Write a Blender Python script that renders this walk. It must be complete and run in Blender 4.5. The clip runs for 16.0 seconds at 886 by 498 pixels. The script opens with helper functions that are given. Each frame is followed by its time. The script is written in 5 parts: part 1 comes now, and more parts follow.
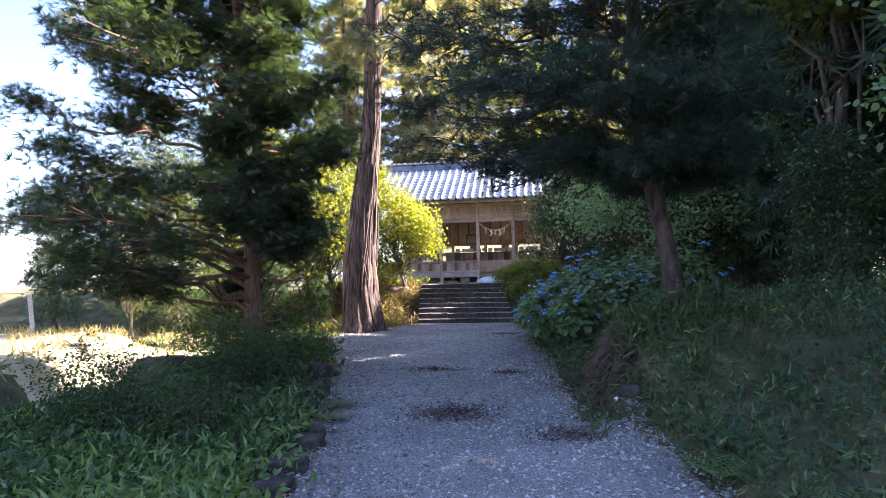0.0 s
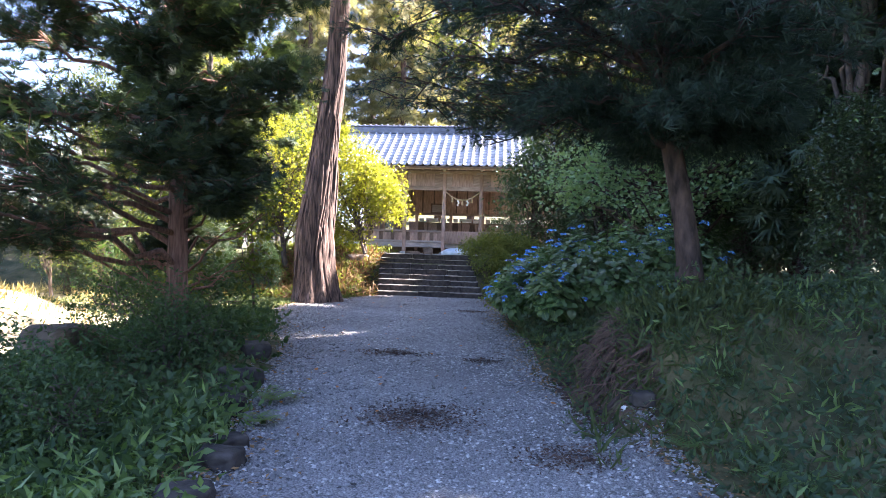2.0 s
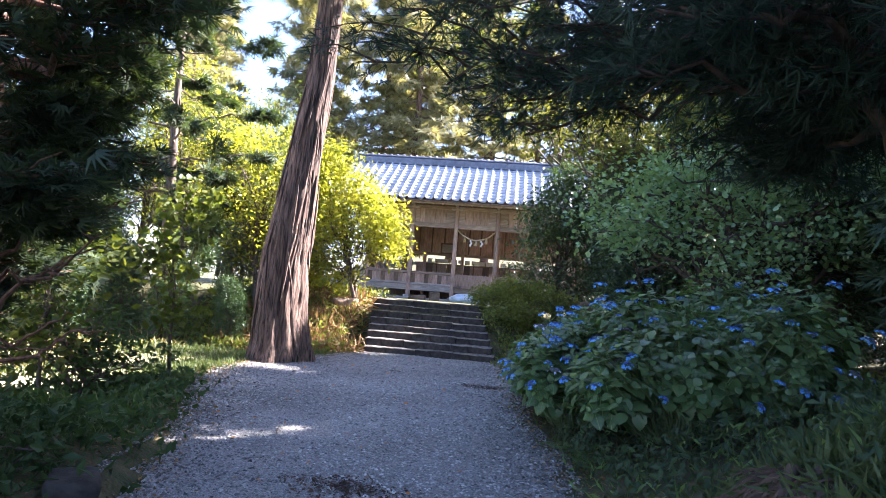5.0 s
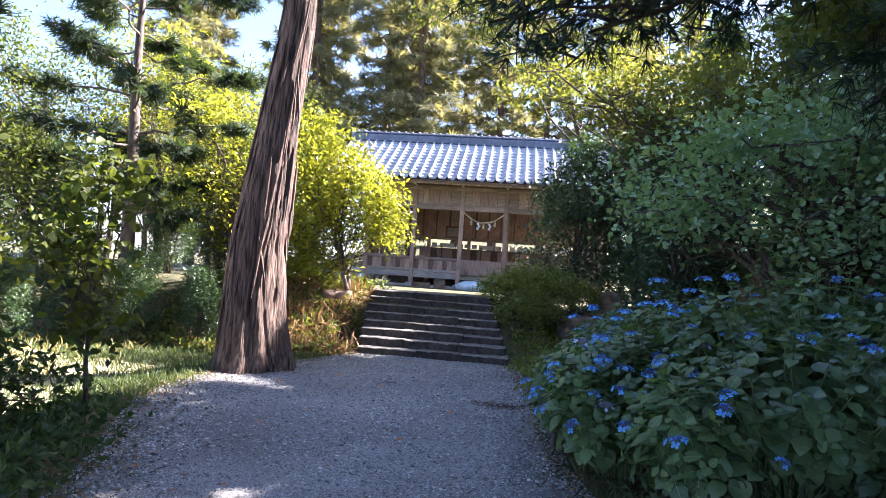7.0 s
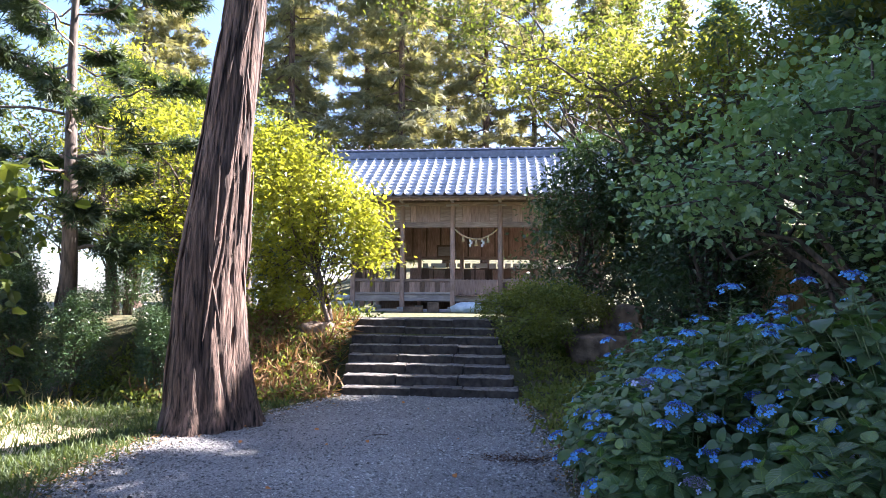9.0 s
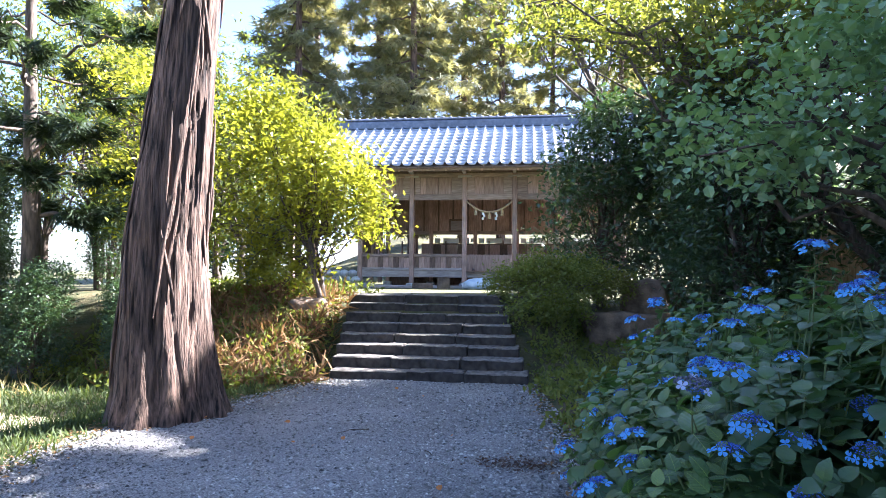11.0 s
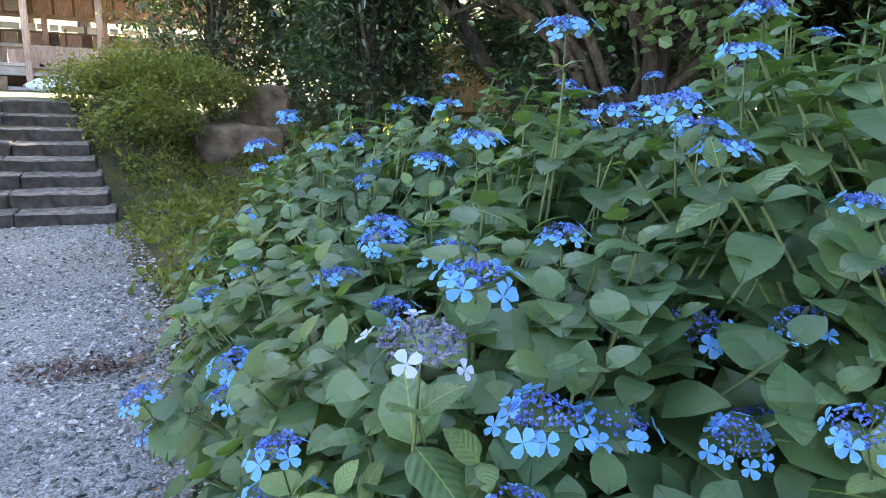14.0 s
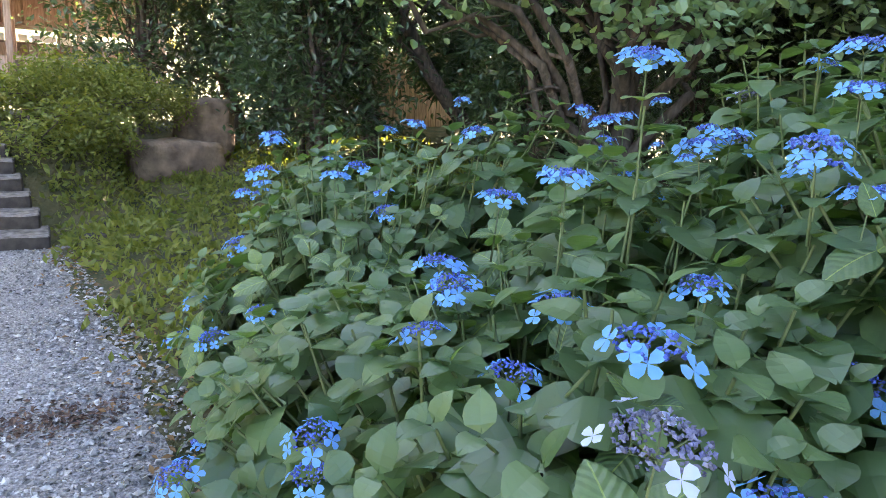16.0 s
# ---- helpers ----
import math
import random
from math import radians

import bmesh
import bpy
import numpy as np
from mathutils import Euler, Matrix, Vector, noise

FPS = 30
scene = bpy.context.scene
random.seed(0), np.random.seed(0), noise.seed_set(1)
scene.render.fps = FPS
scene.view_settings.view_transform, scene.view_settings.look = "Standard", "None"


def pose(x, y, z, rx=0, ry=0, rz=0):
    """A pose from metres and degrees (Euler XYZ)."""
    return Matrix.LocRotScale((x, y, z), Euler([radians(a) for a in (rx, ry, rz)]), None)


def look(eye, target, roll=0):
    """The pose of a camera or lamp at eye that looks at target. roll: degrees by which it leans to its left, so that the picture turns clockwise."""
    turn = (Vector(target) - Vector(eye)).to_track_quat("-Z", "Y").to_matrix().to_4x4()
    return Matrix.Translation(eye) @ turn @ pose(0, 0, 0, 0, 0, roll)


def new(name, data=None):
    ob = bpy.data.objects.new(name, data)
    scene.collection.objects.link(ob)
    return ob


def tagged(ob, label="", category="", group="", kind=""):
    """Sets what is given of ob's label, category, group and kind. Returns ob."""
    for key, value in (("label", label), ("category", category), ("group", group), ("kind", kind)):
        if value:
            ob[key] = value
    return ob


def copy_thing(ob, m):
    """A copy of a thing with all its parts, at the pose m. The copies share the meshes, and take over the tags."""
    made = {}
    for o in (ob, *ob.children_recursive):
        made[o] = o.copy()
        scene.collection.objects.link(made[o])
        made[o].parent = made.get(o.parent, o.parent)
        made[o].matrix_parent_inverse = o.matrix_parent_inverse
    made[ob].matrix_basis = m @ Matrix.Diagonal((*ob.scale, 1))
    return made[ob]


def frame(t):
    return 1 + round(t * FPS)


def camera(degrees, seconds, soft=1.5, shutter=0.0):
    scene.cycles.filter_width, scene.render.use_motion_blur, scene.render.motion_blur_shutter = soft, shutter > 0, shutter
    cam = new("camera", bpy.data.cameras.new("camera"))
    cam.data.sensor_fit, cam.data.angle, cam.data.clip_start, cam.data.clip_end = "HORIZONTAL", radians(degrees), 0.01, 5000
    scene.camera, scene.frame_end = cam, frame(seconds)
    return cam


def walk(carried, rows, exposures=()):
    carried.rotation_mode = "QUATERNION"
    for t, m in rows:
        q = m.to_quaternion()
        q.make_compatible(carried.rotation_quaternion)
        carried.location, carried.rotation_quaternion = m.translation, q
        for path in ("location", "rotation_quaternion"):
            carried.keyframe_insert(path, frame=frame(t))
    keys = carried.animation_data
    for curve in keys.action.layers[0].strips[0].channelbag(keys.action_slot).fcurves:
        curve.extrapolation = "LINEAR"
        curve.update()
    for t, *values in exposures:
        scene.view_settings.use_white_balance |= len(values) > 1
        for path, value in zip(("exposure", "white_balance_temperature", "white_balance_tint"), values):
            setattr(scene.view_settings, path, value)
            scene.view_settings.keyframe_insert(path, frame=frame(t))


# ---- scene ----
cam = camera(68.9, 16.0, soft=0.75)
PATH = [
    (0, (2.676, 1.748, 1.277), (2.384, 3.725, 1.37), -1.3),
    (0.5, (2.573, 1.961, 1.25), (2.342, 3.946, 1.342), 0.2),
    (1, (2.496, 2.246, 1.25), (2.407, 4.243, 1.305), 2.1),
    (1.5, (2.418, 2.697, 1.239), (2.189, 4.683, 1.248), 1.6),
    (2, (2.371, 3.21, 1.259), (2.199, 5.203, 1.262), 1.7),
    (2.5, (2.372, 3.761, 1.234), (2.139, 5.747, 1.25), 3.5),
    (3, (2.344, 4.318, 1.281), (2.05, 6.295, 1.357), 2.5),
    (3.5, (2.353, 4.817, 1.315), (2.068, 6.793, 1.429), 3.9),
    (4, (2.339, 5.37, 1.322), (2.019, 7.342, 1.405), 4.7),
    (4.2, (2.291, 5.622, 1.335), (2.067, 7.605, 1.466), 4.8),
    (6.3, (2.158, 7.804, 1.556), (1.914, 9.788, 1.619), 3.4),
    (6.5, (2.135, 8.008, 1.561), (1.848, 9.987, 1.593), 2.8),
    (7, (2.01, 8.448, 1.581), (1.779, 10.433, 1.655), 4.0),
    (7.5, (1.939, 8.806, 1.545), (1.694, 10.791, 1.587), 0.9),
    (8, (1.866, 9.26, 1.533), (1.564, 11.236, 1.61), 1.4),
    (8.5, (1.824, 9.687, 1.566), (1.668, 11.677, 1.677), 0.0),
    (9, (1.84, 10.043, 1.585), (1.633, 12.027, 1.727), 0.4),
    (9.2, (1.859, 10.185, 1.606), (1.645, 12.172, 1.681), 2.1),
    (11.3, (1.985, 11.448, 1.499), (1.719, 13.429, 1.572), 0.3),
    (11.5, (2.0, 11.572, 1.512), (1.817, 13.563, 1.464), 1.3),
    (12, (2.118, 11.877, 1.48), (2.103, 13.872, 1.339), 2.2),
    (12.5, (2.175, 12.128, 1.469), (2.243, 14.103, 1.163), 2.6),
    (13, (2.159, 12.418, 1.495), (2.619, 14.333, 1.147), 4.1),
    (13.5, (2.174, 12.656, 1.457), (2.854, 14.492, 1.05), 3.8),
    (14, (2.2, 12.901, 1.47), (3.037, 14.653, 0.991), 2.5),
    (14.5, (2.12, 13.018, 1.469), (3.198, 14.63, 0.981), 3.7),
    (15, (1.979, 13.146, 1.478), (3.129, 14.708, 0.991), 3.6),
    (15.5, (1.936, 13.228, 1.496), (2.969, 14.881, 1.05), 3.5),
    (16, (1.936, 13.236, 1.499), (2.979, 14.888, 1.067), 3.2),
]
EXPOSURE = [(0.0, 3.47, 5800, 30), (1.0, 3.77, 5800, 30), (2.5, 3.79, 5750, 29), (4.0, 3.80, 5700, 28), (6.5, 3.40, 5600, 27), (9.0, 3.29, 5550, 26), (11.5, 3.67, 5300, 20), (12.5, 4.02, 5600, 17), (13.0, 4.62, 5800, 16), (14.0, 5.04, 6500, 18), (16.0, 5.10, 6900, 22)]
walk(cam, [(t, look(eye, target, roll)) for t, eye, target, roll in PATH], EXPOSURE)

# world and sun
SUN_DIR = Vector((0.86, 0.51, 0.0)).normalized() * math.cos(radians(40)) + Vector((0, 0, math.sin(radians(40))))
world = bpy.data.worlds.new("sky")
world.use_nodes = True
scene.world = world
sky = world.node_tree.nodes.new("ShaderNodeTexSky")
sky.sky_type, sky.sun_disc = "NISHITA", False
sky.sun_elevation, sky.sun_rotation = radians(40), math.atan2(SUN_DIR.x, SUN_DIR.y)
world.node_tree.links.new(sky.outputs[0], world.node_tree.nodes["Background"].inputs[0])
world.node_tree.nodes["Background"].inputs[1].default_value = 0.05
sun_data = bpy.data.lights.new("sun", "SUN")
sun_data.energy, sun_data.angle, sun_data.color = 5.0, radians(0.6), (1.0, 0.9, 0.72)
sun = new("sun", sun_data)
sun.matrix_world = look(SUN_DIR * 60, (0, 0, 0))

rng = np.random.default_rng(7)


# ---- materials ----
def nodes_of(name):
    m = bpy.data.materials.new(name)
    m.use_nodes = True
    return m, m.node_tree.nodes, m.node_tree.links, m.node_tree.nodes["Principled BSDF"]


def surface(name, a, b, rough=0.85, scale=8.0, stretch=(1, 1, 1), bump=0.3, fine=60.0, patch=0.7, rand="", spread=0.35, metal=0.0, spec=0.4, depth=0.01):
    """A two-scale surface between the colours a and b, with bump; rand: island or object variation."""
    m, N, L, p = nodes_of(name)
    tc = N.new("ShaderNodeTexCoord")
    mp = N.new("ShaderNodeMapping")
    mp.inputs["Scale"].default_value = stretch
    L.new(tc.outputs["Object"], mp.inputs[0])
    n1, n2 = N.new("ShaderNodeTexNoise"), N.new("ShaderNodeTexNoise")
    n1.inputs["Scale"].default_value, n1.inputs["Detail"].default_value = scale, 8
    n2.inputs["Scale"].default_value, n2.inputs["Detail"].default_value = patch, 4
    L.new(mp.outputs[0], n1.inputs["Vector"])
    L.new(tc.outputs["Object"], n2.inputs["Vector"])
    ramp = N.new("ShaderNodeValToRGB")
    ramp.color_ramp.elements[0].color, ramp.color_ramp.elements[1].color = (*a, 1), (*b, 1)
    ramp.color_ramp.elements[0].position, ramp.color_ramp.elements[1].position = 0.32, 0.68
    L.new(n1.outputs[0], ramp.inputs[0])
    val = N.new("ShaderNodeMapRange")
    val.inputs[1].default_value, val.inputs[2].default_value, val.inputs[3].default_value, val.inputs[4].default_value = 0.3, 0.7, 0.72, 1.25
    L.new(n2.outputs[0], val.inputs[0])
    hsv = N.new("ShaderNodeHueSaturation")
    L.new(ramp.outputs[0], hsv.inputs["Color"])
    if rand:
        src = N.new("ShaderNodeNewGeometry").outputs["Random Per Island"] if rand == "island" else N.new("ShaderNodeObjectInfo").outputs["Random"]
        r = N.new("ShaderNodeMapRange")
        r.inputs[3].default_value, r.inputs[4].default_value = 1 - spread, 1 + spread
        L.new(src, r.inputs[0])
        mul = N.new("ShaderNodeMath")
        mul.operation = "MULTIPLY"
        L.new(val.outputs[0], mul.inputs[0]), L.new(r.outputs[0], mul.inputs[1])
        L.new(mul.outputs[0], hsv.inputs["Value"])
    else:
        L.new(val.outputs[0], hsv.inputs["Value"])
    L.new(hsv.outputs[0], p.inputs["Base Color"])
    p.inputs["Roughness"].default_value, p.inputs["Metallic"].default_value, p.inputs["Specular IOR Level"].default_value = rough, metal, spec
    if bump:
        n3, bp = N.new("ShaderNodeTexNoise"), N.new("ShaderNodeBump")
        n3.inputs["Scale"].default_value, n3.inputs["Detail"].default_value = fine, 6
        L.new(mp.outputs[0], n3.inputs["Vector"])
        bp.inputs["Strength"].default_value, bp.inputs["Distance"].default_value = bump, depth
        L.new(n3.outputs[0], bp.inputs["Height"])
        L.new(bp.outputs[0], p.inputs["Normal"])
    return m


def leafy(name, a, b, rough=0.45, through_light=0.35, glow=(1.5, 1.6, 0.6), spec=0.4, veins=False):
    """Thin leaves: gloss above, light passing through; each leaf between the colours a and b."""
    m, N, L, p = nodes_of(name)
    geo = N.new("ShaderNodeNewGeometry")
    ramp = N.new("ShaderNodeValToRGB")
    ramp.color_ramp.elements[0].color, ramp.color_ramp.elements[1].color = (*a, 1), (*b, 1)
    tc, nz, mix = N.new("ShaderNodeTexCoord"), N.new("ShaderNodeTexNoise"), N.new("ShaderNodeMath")
    nz.inputs["Scale"].default_value = 0.8 if not veins else 12
    L.new(tc.outputs["Object"], nz.inputs["Vector"])
    mix.operation = "MULTIPLY_ADD"
    mix.inputs[1].default_value = 0.75
    sub = N.new("ShaderNodeMath")
    sub.operation, sub.inputs[1].default_value = "MULTIPLY_ADD", 0.9
    sub.inputs[2].default_value = -0.3
    L.new(nz.outputs[0], sub.inputs[0])
    L.new(N.new("ShaderNodeObjectInfo").outputs["Random"] if veins else geo.outputs["Random Per Island"], mix.inputs[0])
    L.new(sub.outputs[0], mix.inputs[2])
    L.new(mix.outputs[0], ramp.inputs[0])
    colour = ramp.outputs[0]
    if veins:
        uv = N.new("ShaderNodeUVMap")
        sep = N.new("ShaderNodeSeparateXYZ")
        L.new(uv.outputs[0], sep.inputs[0])
        ab = N.new("ShaderNodeMath")
        ab.operation = "ABSOLUTE"
        L.new(sep.outputs[1], ab.inputs[0])
        u = N.new("ShaderNodeMath")
        u.operation, u.inputs[1].default_value = "MULTIPLY_ADD", -0.75
        L.new(ab.outputs[0], u.inputs[0]), L.new(sep.outputs[0], u.inputs[2])
        sn = N.new("ShaderNodeMath")
        sn.operation, sn.inputs[1].default_value = "MULTIPLY", 44.0
        L.new(u.outputs[0], sn.inputs[0])
        s2 = N.new("ShaderNodeMath")
        s2.operation = "SINE"
        L.new(sn.outputs[0], s2.inputs[0])
        bp = N.new("ShaderNodeBump")
        bp.inputs["Strength"].default_value, bp.inputs["Distance"].default_value = 0.3, 0.003
        L.new(s2.outputs[0], bp.inputs["Height"])
        L.new(bp.outputs[0], p.inputs["Normal"])
        rib = N.new("ShaderNodeMath")
        rib.operation, rib.inputs[1].default_value = "LESS_THAN", 0.014
        L.new(ab.outputs[0], rib.inputs[0])
        mc = N.new("ShaderNodeMixRGB")
        mc.inputs[2].default_value = (0.25, 0.34, 0.1, 1)
        L.new(rib.outputs[0], mc.inputs[0]), L.new(colour, mc.inputs[1])
        colour = mc.outputs[0]
    L.new(colour, p.inputs["Base Color"])
    p.inputs["Roughness"].default_value, p.inputs["Specular IOR Level"].default_value = rough, spec
    tr, ms, gl = N.new("ShaderNodeBsdfTranslucent"), N.new("ShaderNodeMixShader"), N.new("ShaderNodeMixRGB")
    gl.blend_type = "MULTIPLY"
    gl.inputs[0].default_value, gl.inputs[2].default_value = 1.0, (*glow, 1)
    L.new(colour, gl.inputs[1])
    L.new(gl.outputs[0], tr.inputs[0])
    ms.inputs[0].default_value = through_light
    L.new(p.outputs[0], ms.inputs[1]), L.new(tr.outputs[0], ms.inputs[2])
    L.new(ms.outputs[0], N["Material Output"].inputs[0])
    return m


EARTH = surface("earth", (0.06, 0.045, 0.03), (0.14, 0.11, 0.07), 0.95, 6, bump=0.8, fine=40, patch=0.5, depth=0.03)
MOSSY = surface("mossy_earth", (0.035, 0.05, 0.015), (0.13, 0.11, 0.05), 0.95, 3, bump=0.9, fine=30, patch=0.4, depth=0.04)
GRIT = surface("grit", (0.085, 0.082, 0.078), (0.38, 0.365, 0.345), 0.9, 75, bump=0.9, fine=90, patch=0.6, depth=0.015)
GRAVEL = surface("gravel", (0.1, 0.098, 0.094), (0.41, 0.4, 0.37), 0.85, 30, bump=0.3, patch=0.5, rand="island", spread=0.6)
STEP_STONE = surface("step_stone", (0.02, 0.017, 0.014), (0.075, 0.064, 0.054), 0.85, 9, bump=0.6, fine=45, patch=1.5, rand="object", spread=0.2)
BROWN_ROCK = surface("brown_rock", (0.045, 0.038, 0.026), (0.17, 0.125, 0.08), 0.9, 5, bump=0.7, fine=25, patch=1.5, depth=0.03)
# worn gritty stone, with the sky light on the treads put into its colour
SKYLIT_WORN = surface("skylit_worn_tread", (0.07, 0.062, 0.054), (0.24, 0.215, 0.185), 0.9, 14, bump=0.6, fine=60, patch=1.2, rand="object", spread=0.2)
ROCK = surface("rock", (0.12, 0.085, 0.06), (0.28, 0.2, 0.14), 0.9, 5, bump=0.7, fine=25, patch=1.2, depth=0.03)
PALE_STONE = surface("pale_stone", (0.3, 0.32, 0.33), (0.5, 0.52, 0.52), 0.85, 10, bump=0.4, fine=30, rand="object", spread=0.25)
WOOD = surface("weathered_wood", (0.3, 0.2, 0.155), (0.55, 0.4, 0.33), 0.85, 7, (6, 6, 0.5), 0.4, 30, 1.0, "object", 0.22)
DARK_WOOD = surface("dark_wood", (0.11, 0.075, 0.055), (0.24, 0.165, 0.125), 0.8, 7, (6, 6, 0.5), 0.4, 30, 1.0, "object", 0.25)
BEAM_WOOD = surface("beam_wood", (0.26, 0.19, 0.15), (0.46, 0.36, 0.3), 0.85, 7, (0.5, 6, 6), 0.4, 30, 1.0, "object", 0.2)
GREY_WOOD = surface("grey_wood", (0.32, 0.28, 0.26), (0.5, 0.46, 0.43), 0.85, 7, (0.5, 6, 6), 0.4, 30, 1.0, "object", 0.15)
TILE = surface("glazed_roof_tile", (0.36, 0.37, 0.4), (0.52, 0.53, 0.56), 0.38, 8, bump=0.1, patch=0.8, rand="object", spread=0.2, spec=0.7)
RIDGE = surface("ridge_tile", (0.08, 0.09, 0.12), (0.15, 0.16, 0.2), 0.35, 8, bump=0.1, spec=0.6)
PAPER = surface("paper", (0.7, 0.7, 0.66), (0.85, 0.85, 0.82), 0.9, 4, bump=0.05)
STRAW = surface("straw_rope", (0.4, 0.31, 0.17), (0.62, 0.52, 0.33), 0.9, 30, bump=0.8, fine=120)
SHEET = surface("pale_blue_sheet", (0.5, 0.62, 0.72), (0.7, 0.78, 0.84), 0.4, 5, bump=0.3, fine=12)
BARK_CEDAR = surface("cedar_bark", (0.008, 0.006, 0.005), (0.195, 0.128, 0.097), 0.9, 8, (4, 4, 0.3), 1.0, 20, 1.4, depth=0.02)
BARK_PINE = surface("pine_bark", (0.012, 0.009, 0.007), (0.1, 0.068, 0.052), 0.9, 12, (1, 1, 0.35), 0.9, 22, 1.0, depth=0.02)
BARK = surface("bark", (0.05, 0.04, 0.032), (0.16, 0.125, 0.1), 0.9, 12, (2, 2, 0.4), 0.8, 30, 1.0, depth=0.01)
BARK_RED = surface("red_bark", (0.09, 0.045, 0.03), (0.26, 0.145, 0.1), 0.85, 12, (3, 3, 0.4), 0.8, 30, 1.0, depth=0.008)
ROOTS = surface("root_fibre", (0.035, 0.022, 0.016), (0.13, 0.08, 0.055), 0.9, 14, bump=0.5, rand="island")
FIELD = surface("pale_dry_field", (0.38, 0.31, 0.17), (0.6, 0.5, 0.3), 0.95, 4, bump=0.8, fine=30, patch=0.4, depth=0.04)
DRY = leafy("dry_litter", (0.12, 0.07, 0.035), (0.36, 0.22, 0.1), 0.8, 0.2, (1.2, 1.1, 0.8), 0.2)
ORANGE = leafy("fallen_leaf", (0.35, 0.12, 0.04), (0.55, 0.25, 0.08), 0.7, 0.2, (1.2, 1, 0.8), 0.2)
JUNIPER = leafy("juniper_scale", (0.018, 0.036, 0.026), (0.06, 0.085, 0.042), 0.6, 0.3, (1.5, 1.5, 0.5), 0.3)
PINE = leafy("pine_needle", (0.014, 0.034, 0.027), (0.042, 0.072, 0.048), 0.6, 0.22, (1.3, 1.4, 0.6), 0.3)
# paled and greyed: haze and glare over the far cedars put into the colour
CEDAR = leafy("hazed_cedar_needle", (0.105, 0.125, 0.07), (0.24, 0.235, 0.135), 0.6, 0.45, (1.7, 1.5, 0.7), 0.25)
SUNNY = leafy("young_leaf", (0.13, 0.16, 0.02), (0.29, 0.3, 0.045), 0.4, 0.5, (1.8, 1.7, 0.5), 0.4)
BROAD = leafy("broad_leaf", (0.045, 0.07, 0.02), (0.12, 0.14, 0.04), 0.55, 0.4, (1.7, 1.65, 0.5), 0.18)
MAPLE = leafy("soft_leaf", (0.13, 0.225, 0.13), (0.25, 0.365, 0.2), 0.45, 0.3, (1.7, 1.7, 0.5), 0.4)
CAMELLIA = leafy("camellia_leaf", (0.03, 0.06, 0.03), (0.08, 0.13, 0.055), 0.28, 0.2, (1.6, 1.7, 0.5), 0.55)
AZALEA = leafy("azalea_leaf", (0.1, 0.135, 0.03), (0.23, 0.25, 0.065), 0.5, 0.35, (1.5, 1.5, 0.5), 0.3)
SHADE_LEAF = leafy("shade_leaf", (0.028, 0.06, 0.026), (0.08, 0.12, 0.05), 0.55, 0.3, (1.6, 1.7, 0.5), 0.2)
FOREST = leafy("forest_needle", (0.055, 0.1, 0.075), (0.13, 0.19, 0.12), 0.6, 0.25, (1.3, 1.4, 0.6), 0.3)
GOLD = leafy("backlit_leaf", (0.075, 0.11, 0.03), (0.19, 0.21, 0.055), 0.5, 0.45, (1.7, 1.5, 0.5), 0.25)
GRASS = leafy("grass_blade", (0.04, 0.065, 0.025), (0.1, 0.13, 0.05), 0.6, 0.35, (1.5, 1.5, 0.5), 0.3)
SASA = leafy("bamboo_grass_leaf", (0.08, 0.14, 0.05), (0.18, 0.26, 0.09), 0.45, 0.35, (1.5, 1.6, 0.5), 0.35)
WEED = leafy("ground_weed", (0.03, 0.06, 0.035), (0.08, 0.12, 0.06), 0.55, 0.35, (1.5, 1.5, 0.5), 0.3)
DRYGRASS = leafy("dry_grass", (0.22, 0.19, 0.07), (0.45, 0.38, 0.18), 0.7, 0.35, (1.3, 1.2, 0.7), 0.2)
HYD_LEAF = leafy("hydrangea_leaf", (0.055, 0.118, 0.048), (0.15, 0.23, 0.092), 0.38, 0.3, (1.6, 1.8, 0.5), 0.55, veins=True)
HYD_YOUNG = leafy("young_hydrangea_leaf", (0.14, 0.21, 0.09), (0.24, 0.33, 0.13), 0.45, 0.35, (1.6, 1.7, 0.5), 0.4, veins=True)
HYD_SOFT = leafy("hydrangea_inner_leaf", (0.05, 0.105, 0.044), (0.135, 0.21, 0.084), 0.38, 0.3, (1.6, 1.8, 0.5), 0.5)
PETAL = leafy("blue_petal", (0.05, 0.32, 0.82), (0.27, 0.56, 0.94), 0.6, 0.35, (1.1, 1.15, 1.1), 0.25)
PALE_PETAL = leafy("pale_petal", (0.4, 0.5, 0.88), (0.7, 0.76, 0.92), 0.6, 0.35, (1.1, 1.1, 1.1), 0.25)
BUD = surface("blue_bud", (0.03, 0.08, 0.42), (0.14, 0.22, 0.6), 0.6, 40, bump=0, rand="island", spread=0.5)
GREY_BUD = surface("faded_bud", (0.08, 0.09, 0.2), (0.22, 0.22, 0.26), 0.7, 40, bump=0, rand="island", spread=0.5)
STALK = surface("green_stalk", (0.08, 0.12, 0.04), (0.16, 0.2, 0.08), 0.6, 20, bump=0.1)


# ---- mesh helpers ----
def link(name, me, material, parent=None, label=""):
    ob = new(name, me)
    if material and not me.materials:
        me.materials.append(material)
    if parent:
        ob.parent = parent
    if label:
        ob["label"] = label
    return ob


